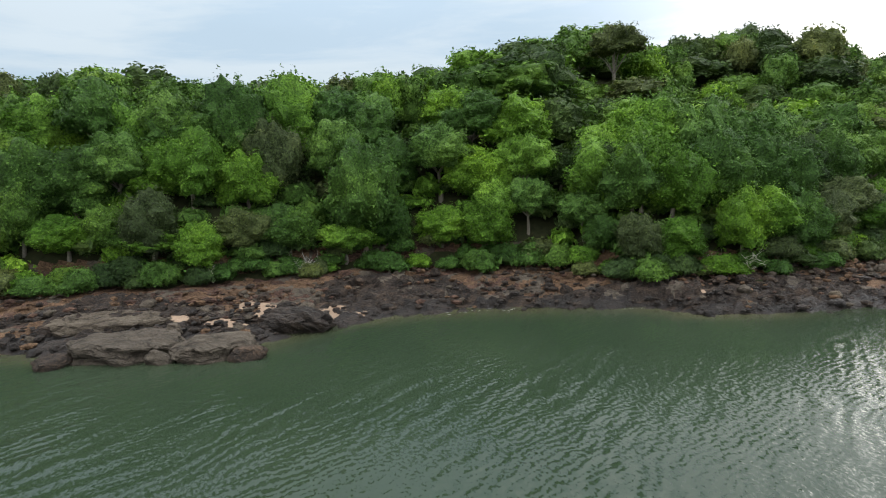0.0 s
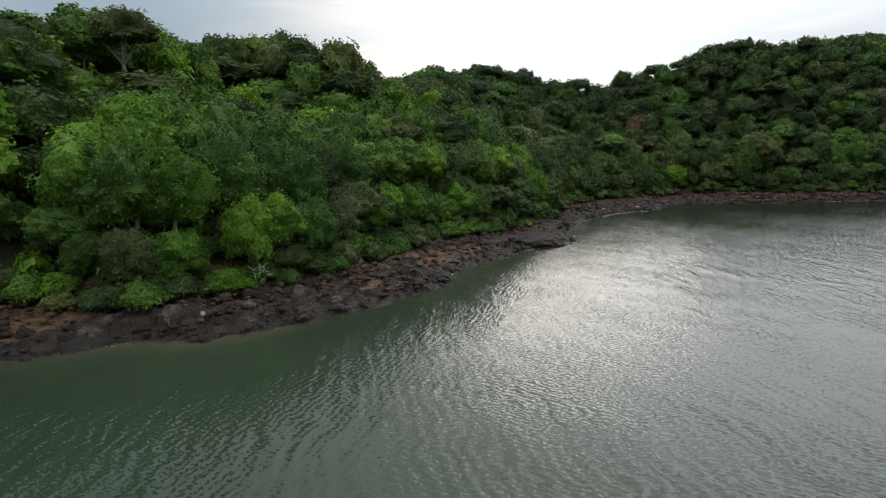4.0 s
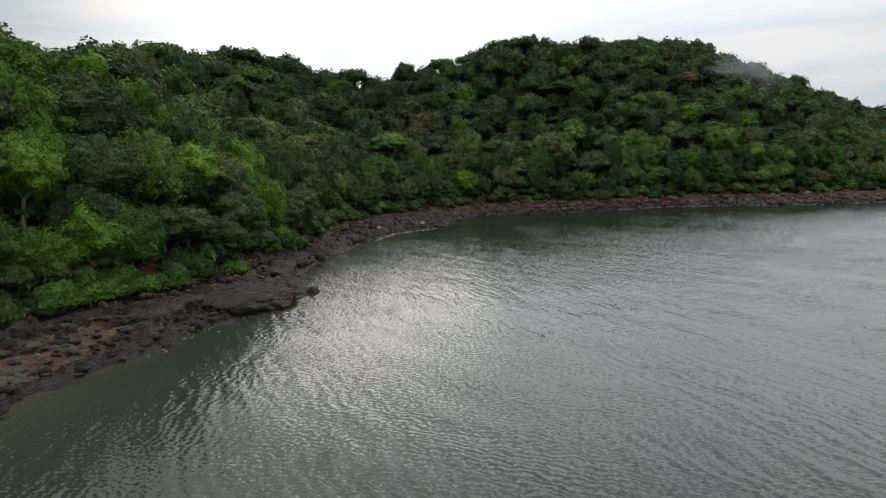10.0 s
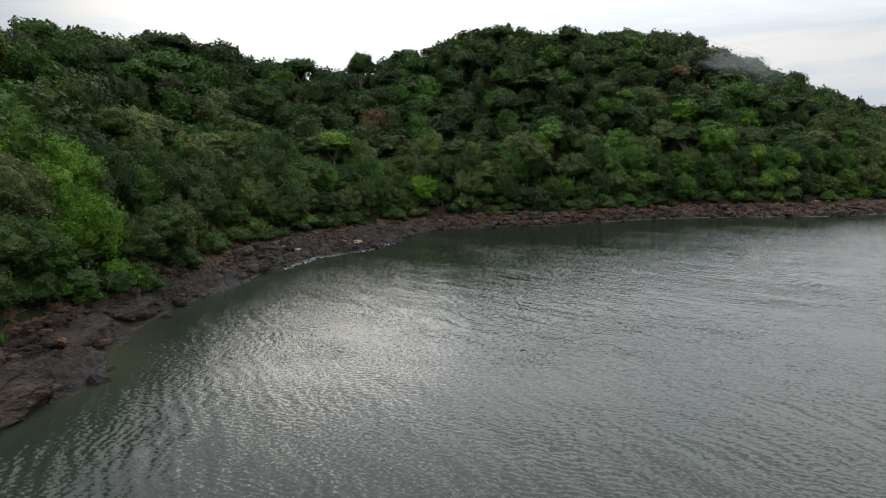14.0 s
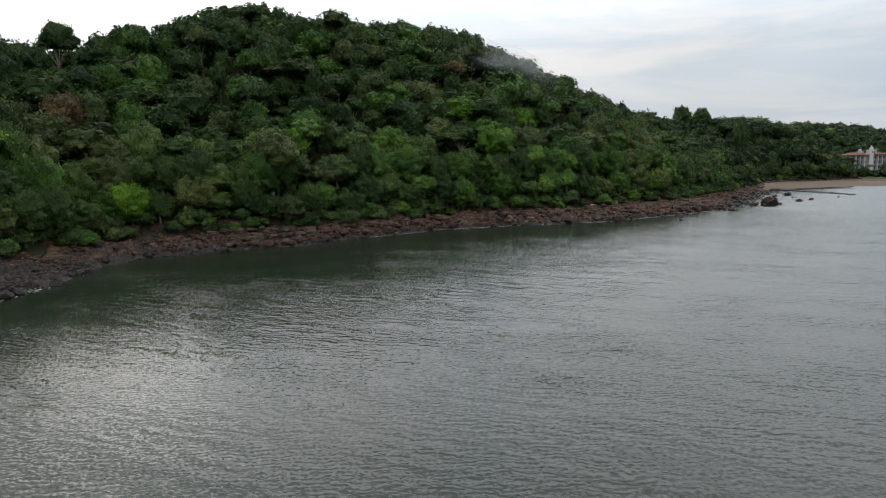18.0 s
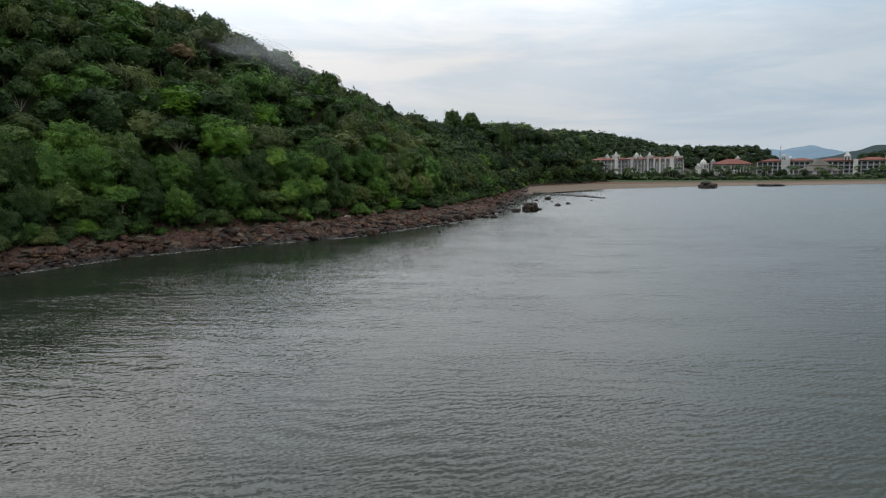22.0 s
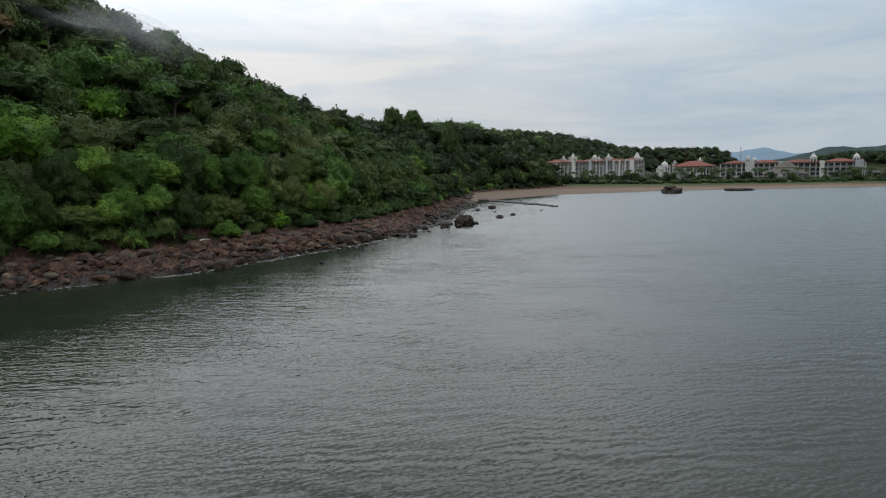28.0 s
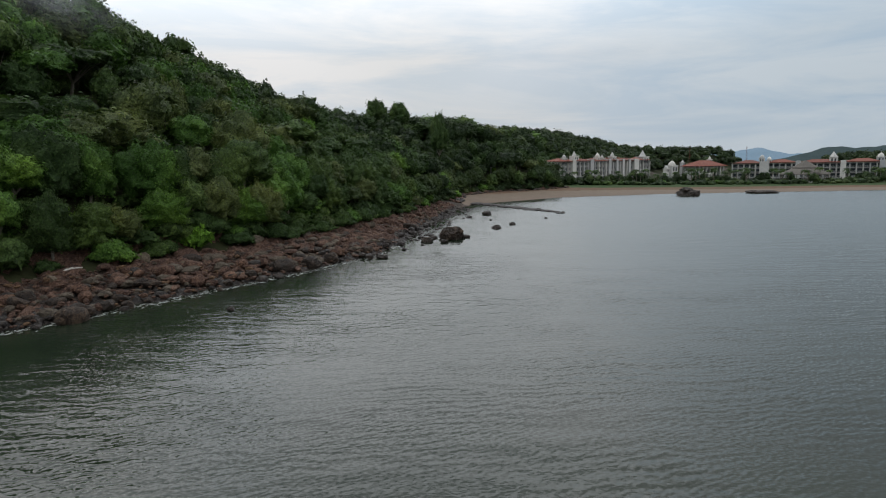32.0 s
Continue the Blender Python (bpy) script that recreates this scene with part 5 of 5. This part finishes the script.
def part(name, bm, mat, parent, label=""):
    me = bm
    if not isinstance(bm, bpy.types.Mesh):
        me = bpy.data.meshes.new(name)
        bm.to_mesh(me)
        bm.free()
        me.materials.append(mat)
    o = new(name, me)
    o.parent = parent
    return tagged(o, label)


def thing(name, m, label, category, group=""):
    root = new(name)
    root.matrix_world = m
    return tagged(root, label, category, group)


def tower(parent, x, y, w, z0, z1, cap="dome"):
    t = part("tower", box(bmesh.new(), x - w / 2, x + w / 2, y - w / 2, y + w / 2, z0, z1), WHITE, parent, "white rendered tower")
    bm = box(bmesh.new(), x - w / 2 - 0.3, x + w / 2 + 0.3, y - w / 2 - 0.3, y + w / 2 + 0.3, z1, z1 + 0.4)
    part("cornice", bm, WHITE, t)
    for sx in (-1, 1):
        part("opening", box(bmesh.new(), x + sx * w * 0.2 - w * 0.1, x + sx * w * 0.2 + w * 0.1, y - w / 2 - 0.04, y - w / 2 + 0.2, z1 - w * 0.6, z1 - w * 0.15), GLASS, t, "dark arched opening")
    if cap == "dome":
        r = w * 0.42
        part("dome", lathe(bmesh.new(), x, y, [(r, z1 + 0.4), (r, z1 + 0.8), (r * 0.92, z1 + 0.8 + r * 0.4), (r * 0.7, z1 + 0.8 + r * 0.75), (r * 0.35, z1 + 0.8 + r), (r * 0.08, z1 + 0.9 + r * 1.15), (0.05, z1 + 1.0 + r * 1.6)]), WHITE, t, "white dome")
    else:
        part("spire", lathe(bmesh.new(), x, y, [(w * 0.5, z1 + 0.4), (w * 0.42, z1 + 1.0), (0.05, z1 + 1.0 + w * 0.6)], 4), WHITE, t, "white pointed roof")


def wing(p0, p1, base, storeys, deep, towers, pylons, label):
    """A long hotel wing between two front corners: bays of windows behind white columns, balconies, tiled roofs in lengths."""
    p0, p1 = Vector(p0), Vector(p1)
    long = (p1 - p0).length
    turn = math.degrees(math.atan2(p1.y - p0.y, p1.x - p0.x))
    root = thing("hotel_wing", pose(p0.x, p0.y, base, 0, 0, turn), label, "hotel")
    h = 3.15
    top = storeys * h
    part("wall", box(bmesh.new(), 0, long, 1.6, deep, -2.5, top), GREY_WALL, root, "pale grey rendered wall")
    bays = int(long / 3.6)
    step = long / bays
    pane = bpy.data.meshes.new("window")
    bm = box(bmesh.new(), -step * 0.36, step * 0.36, 1.42, 1.64, 0.35, 2.55)
    bm.to_mesh(pane)
    bm.free()
    pane.materials.append(GLASS)
    rail = bpy.data.meshes.new("balcony_rail")
    bm = box(bmesh.new(), -step * 0.44, step * 0.44, 0.02, 0.10, 0.9, 1.02)
    for k in range(7):
        x = -step * 0.42 + k * step * 0.14
        box(bm, x - 0.05, x + 0.05, 0.03, 0.09, 0.2, 0.9)
    bm.to_mesh(rail)
    bm.free()
    rail.materials.append(WHITE)
    for f in range(storeys + 1):
        part("floor_slab", box(bmesh.new(), 0, long, 0, 1.6, f * h - 0.12, f * h + 0.12), GREY_WALL, root, "pale balcony slab")
    for b in range(bays + 1):
        part("column", box(bmesh.new(), b * step - 0.28, b * step + 0.28, -0.15, 1.6, -2.5, top - 0.13), WHITE, root, "white column")
    for f in range(storeys):
        for b in range(bays):
            for name, me in (("window", pane), ("balcony_rail", rail)):
                o = part(name, me, None, root)
                o.location = ((b + 0.5) * step, 0, f * h)
    cuts = [0.0] + [q for q, _ in pylons] + [1.0]
    for k, (a, b) in enumerate(zip(cuts[:-1], cuts[1:])):
        part("roof", hip_roof(bmesh.new(), a * long + 0.6, b * long - 0.6, -0.9, deep + 0.6, top + 0.45 + 0.25 * (k % 2), top + 2.4 + 0.25 * (k % 2)), TILE, root, "red clay tile roof")
    for q, w in pylons:
        part("pylon", box(bmesh.new(), q * long - w / 2, q * long + w / 2, -1.1, 2.4, -2.5, top + 1.5), WHITE, root, "white rendered pylon")
    for q, w, up, cap in towers:
        tower(root, q * long, 3.0, w, top, top + up, cap)
    return root


wing((616.5, -49.7, 0), (668, -128, 0), 3.2, 4, 13, [(0.10, 3.0, 2.2, "dome"), (0.20, 4.2, 3.4, "spire"), (0.44, 3.6, 2.8, "dome"), (0.49, 2.6, 2.0, "spire"), (0.60, 4.0, 3.0, "spire"), (0.95, 6.5, 2.6, "flat")], [(0.16, 3.0), (0.34, 3.2), (0.53, 2.2), (0.61, 2.0), (0.68, 2.0), (0.75, 2.0), (0.83, 5.0)], "long white four-storey hotel wing with red tile roofs")
wing((654, -181, 0), (606, -258, 0), 3.2, 3, 13, [(0.20, 3.4, 3.4, "dome"), (0.25, 3.0, 2.2, "dome"), (0.66, 4.6, 3.4, "spire"), (0.94, 4.2, 3.0, "dome")], [(0.22, 6.0), (0.44, 3.0), (0.72, 3.0), (0.96, 5.0)], "white three-storey hotel wing with red tile roofs and towers")
# lower pavilion at the first wing's end
pav = thing("end_pavilion", pose(612, -42.5, 3.2, 0, 0, -58), "three-storey white pavilion with a red hipped roof", "pavilion")
part("wall", box(bmesh.new(), -5, 5, 0, 9, -2.5, 10.2), WHITE, pav)
for f in range(3):
    for k in range(4):
        part("window", box(bmesh.new(), -4.2 + k * 2.3, -2.7 + k * 2.3, -0.06, 0.3, f * 3.4 + 0.8, f * 3.4 + 2.6), GLASS, pav)
part("roof", hip_roof(bmesh.new(), -5.8, 5.8, -0.8, 9.8, 10.5, 12.8), TILE, pav, "red clay tile roof")

# the open hall with arches between the wings
hall = thing("reception_hall", pose(654, -158, 3.2, 0, 0, -65), "low hall with a broad red tile roof and arches", "hall")
part("wall", box(bmesh.new(), 0, 25, 3, 14, -2.5, 8.3), WHITE, hall)
for k in range(8):
    part("column", box(bmesh.new(), k * 3.45 - 0.1, k * 3.45 + 0.75, 0, 1.2, -2.5, 8.0), WHITE, hall, "white arcade column")
    if k < 7:
        part("opening", lathe(bmesh.new(), k * 3.45 + 2.0, 2.9, [(1.05, 0.2), (1.05, 4.8), (0.8, 5.6), (0.3, 6.1)], 12), GLASS, hall, "dark arched opening")
part("roof", hip_roof(bmesh.new(), -1.5, 26.5, -1.5, 16, 8.3, 12.2), TILE, hall, "red clay tile roof")
tower(hall, 21.5, 10, 2.6, 8.3, 12.6, "spire")
chapel = thing("domed_chapel", pose(668, -144, 3.2, 0, 0, -65), "white domed chapel among trees", "chapel")
tower(chapel, 0, 0, 6.0, -2.5, 8.5, "dome")
tower(chapel, -5.5, 0, 3.0, -2.5, 6.5, "dome")
tower(chapel, 9.5, -1, 2.6, -2.5, 10.5, "spire")
# thatched beach hall
palapa = thing("thatched_hall", pose(606, -203, 2.8), "wide round hall with a grey thatched roof", "beach hall")
part("roof", lathe(bmesh.new(), 0, 0, [(14.2, 3.0), (14.0, 3.5), (7.5, 6.6), (7.3, 7.4), (5.5, 8.4), (2.6, 10.4), (0.3, 11.6)], 28), THATCH, palapa, "grey thatch")
for k in range(14):
    a = 2 * math.pi * k / 14
    part("post", lathe(bmesh.new(), 12.6 * math.cos(a), 12.6 * math.sin(a), [(0.22, -2.5), (0.2, 3.2)], 8), BARK, palapa, "wooden post")
part("floor", lathe(bmesh.new(), 0, 0, [(13.5, -2.6), (13.5, 0.05)], 28), GREY_WALL, palapa)
# flat-roofed beach bars
for x, y, w in ((632, -146, 15), (590, -250, 10)):
    bar = thing("beach_bar", pose(x, y, 2.8, 0, 0, -65), "open white beach bar with a flat roof", "beach bar", "beach bars")
    part("roof", box(bmesh.new(), 0, w, 0, 5, 3.4, 3.8), WHITE, bar)
    part("counter", box(bmesh.new(), 0.6, w - 0.6, 1.2, 1.9, -2.0, 1.1), GREY_WALL, bar)
    for k in range(6):
        for q in (0.2, 4.6):
            part("post", box(bmesh.new(), k * (w - 0.4) / 5, k * (w - 0.4) / 5 + 0.35, q, q + 0.35, -2.0, 3.4), WHITE, bar)


# palms
def palm_meshes():
    r = np.random.RandomState(8)
    tv, tf = tube([(0, 0, -0.6), (0.15, 0, 3), (0.5, 0.1, 6), (0.95, 0.1, 8.6)], (0.24, 0.19, 0.15, 0.13), 7)
    vs, fs, n = [], [], 0
    for k in range(22):
        a, up = 2.4 * k, r.uniform(0.1, 1.0)
        out = np.array([math.cos(a), math.sin(a), 0])
        side = np.array([-math.sin(a), math.cos(a), 0])
        for q in range(9):
            s0, s1 = q / 9, (q + 1) / 9
            for sgn in (-1, 1):
                def spine(s):
                    return np.array([0.95, 0.1, 8.6]) + out * 2.9 * s + np.array([0, 0, up * 2.2 * s - 2.6 * s * s])
                a0, a1 = spine(s0), spine(s1)
                w = 0.75 * math.sin(math.pi * min(1, s0 * 0.85 + 0.12))
                tip = a1 + side * sgn * w + out * 0.15 - np.array([0, 0, 0.4 * w])
                vs += [a0, a1, tip]
                fs.append((n, n + 1, n + 2))
                n += 3
    return mesh_of("trunk", tv, tf, [BARK], None, True), mesh_of("fronds", np.array(vs), np.array(fs), [LEAF[2]])


palm_trunk, palm_fronds = palm_meshes()
r3 = np.random.RandomState(4)
for k in range(70):
    q = r3.rand()
    x, y = 606 - 14 * q + r3.uniform(-14, 12), -44 - 216 * q
    palm = thing("palm", pose(x, y, ground_z(x, y), 0, 0, r3.uniform(0, 360)) @ Matrix.Scale(r3.uniform(0.65, 1.05), 4), "coconut palm in the hotel garden", "palm", "garden palms")
    part("trunk", palm_trunk, None, palm)
    part("fronds", palm_fronds, None, palm)
# garden bushes and trees, too many to count
garden = []
for k in range(260):
    q = r3.rand() ** 1.1
    x, y = 602 - 14 * q + r3.uniform(-16, 14), -32 - 230 * q
    v, f, _ = BUSH[r3.randint(4)]
    w = r3.uniform(1.4, 3.2)
    garden.append((v, f, int(r3.choice((0, 2, 5), p=(0.03, 0.17, 0.80))), x, y, ground_z(x, y) - 0.3, w * 2.6, w, r3.uniform(0, 6.28)))
for k in range(120):
    y = r3.uniform(-275, -42)
    x = (600 + min(14, (-42 - y) * 0.35) if y > -130 else 614 if y > -180 else 600) + r3.uniform(-20, 2)
    if math.hypot(x - 606, y + 203) < 24:
        continue
    v, f, _ = FAR[r3.randint(4)]
    garden.append((v, f, 5, x, y, ground_z(x, y) - 0.3, r3.uniform(3.5, 8.0), r3.uniform(2.2, 4.2), r3.uniform(0, 6.28)))
woods("garden_bushes", "green garden bushes between the beach and the hotel", garden)
# far hills
hx = np.linspace(0, 1, 60)
ridge_line = 34 + 46 * np.exp(-(((hx - 0.535) / 0.08) ** 2)) + 30 * np.exp(-(((hx - 0.40) / 0.07) ** 2)) + 26 * np.exp(-(((hx - 0.86) / 0.12) ** 2)) + 5 * np.sin(hx * 40) + 3 * np.sin(hx * 97)
rows = []
for k, (q, back) in enumerate(((0.0, 0), (0.55, 120), (1.0, 260), (0.6, 420))):
    rows.append(np.stack([4050 - 420 * hx + back, -1150 - 1750 * hx, np.maximum(ridge_line * q, -5)], 1))
# the nearer hill's base colour carries its haze as well
NEAR_HILL = simple("hazy_wooded_hill", [(0.3, (0.042, 0.060, 0.064)), (0.7, (0.060, 0.082, 0.084))], 0.03, 1.0, 0.0)
rising = np.clip((hx - 0.10) / 0.20, 0, 1)
crest = 46 * rising * rising * (3 - 2 * rising) + 2.4 * np.sin(hx * 47) + 1.4 * np.sin(hx * 120)
hill_rows = []
for q, back in ((0.0, 0), (0.6, 60), (1.0, 150), (0.5, 260)):
    hill_rows.append(np.stack([2000 - 420 * hx + back, -900 - 900 * hx, np.maximum(crest * q, -5)], 1))
tagged(new("backdrop", mesh_of("backdrop", np.stack(hill_rows, 1).reshape(-1, 3), grid_faces(60, 4), [NEAR_HILL], None, True)), "hazy dark wooded hill beyond the hotel", "hill", kind="structure")
tagged(new("backdrop", mesh_of("backdrop", np.stack(rows, 1).reshape(-1, 3), grid_faces(60, 4), [FAR_HILL], None, True)), "far hills on the horizon, tinted blue for haze", "hills", kind="structure")


def radio_mast(x, y, top, label):
    """A slim lattice mast: three legs, rungs and a tip."""
    base = ground_z(x, y)
    mast = thing("radio_mast", pose(x, y, base), label, "mast", "radio masts")
    h = top - base
    feet = [(1.1 * math.cos(a), 1.1 * math.sin(a)) for a in (0, 2.094, 4.189)]
    for fx, fy in feet:
        v, f = tube([(fx, fy, -0.5), (fx * 0.35, fy * 0.35, h)], (0.09, 0.07), 5)
        part("leg", mesh_of("leg", v, f, [TILE]), None, mast)
    for k in range(1, 12):
        q = k / 12
        s = 1 - 0.65 * q
        for (ax, ay), (bx, by) in zip(feet, feet[1:] + feet[:1]):
            v, f = tube([(ax * s, ay * s, q * h), (bx * s * 0.97, by * s * 0.97, (q + 0.07) * h)], (0.035, 0.035), 4)
            part("rung", mesh_of("rung", v, f, [TILE]), None, mast)


radio_mast(912, -262.5, 28.5, "slim dark red lattice mast above the far woods")
radio_mast(888, -314, 30.0, "slim dark red lattice mast above the far woods")
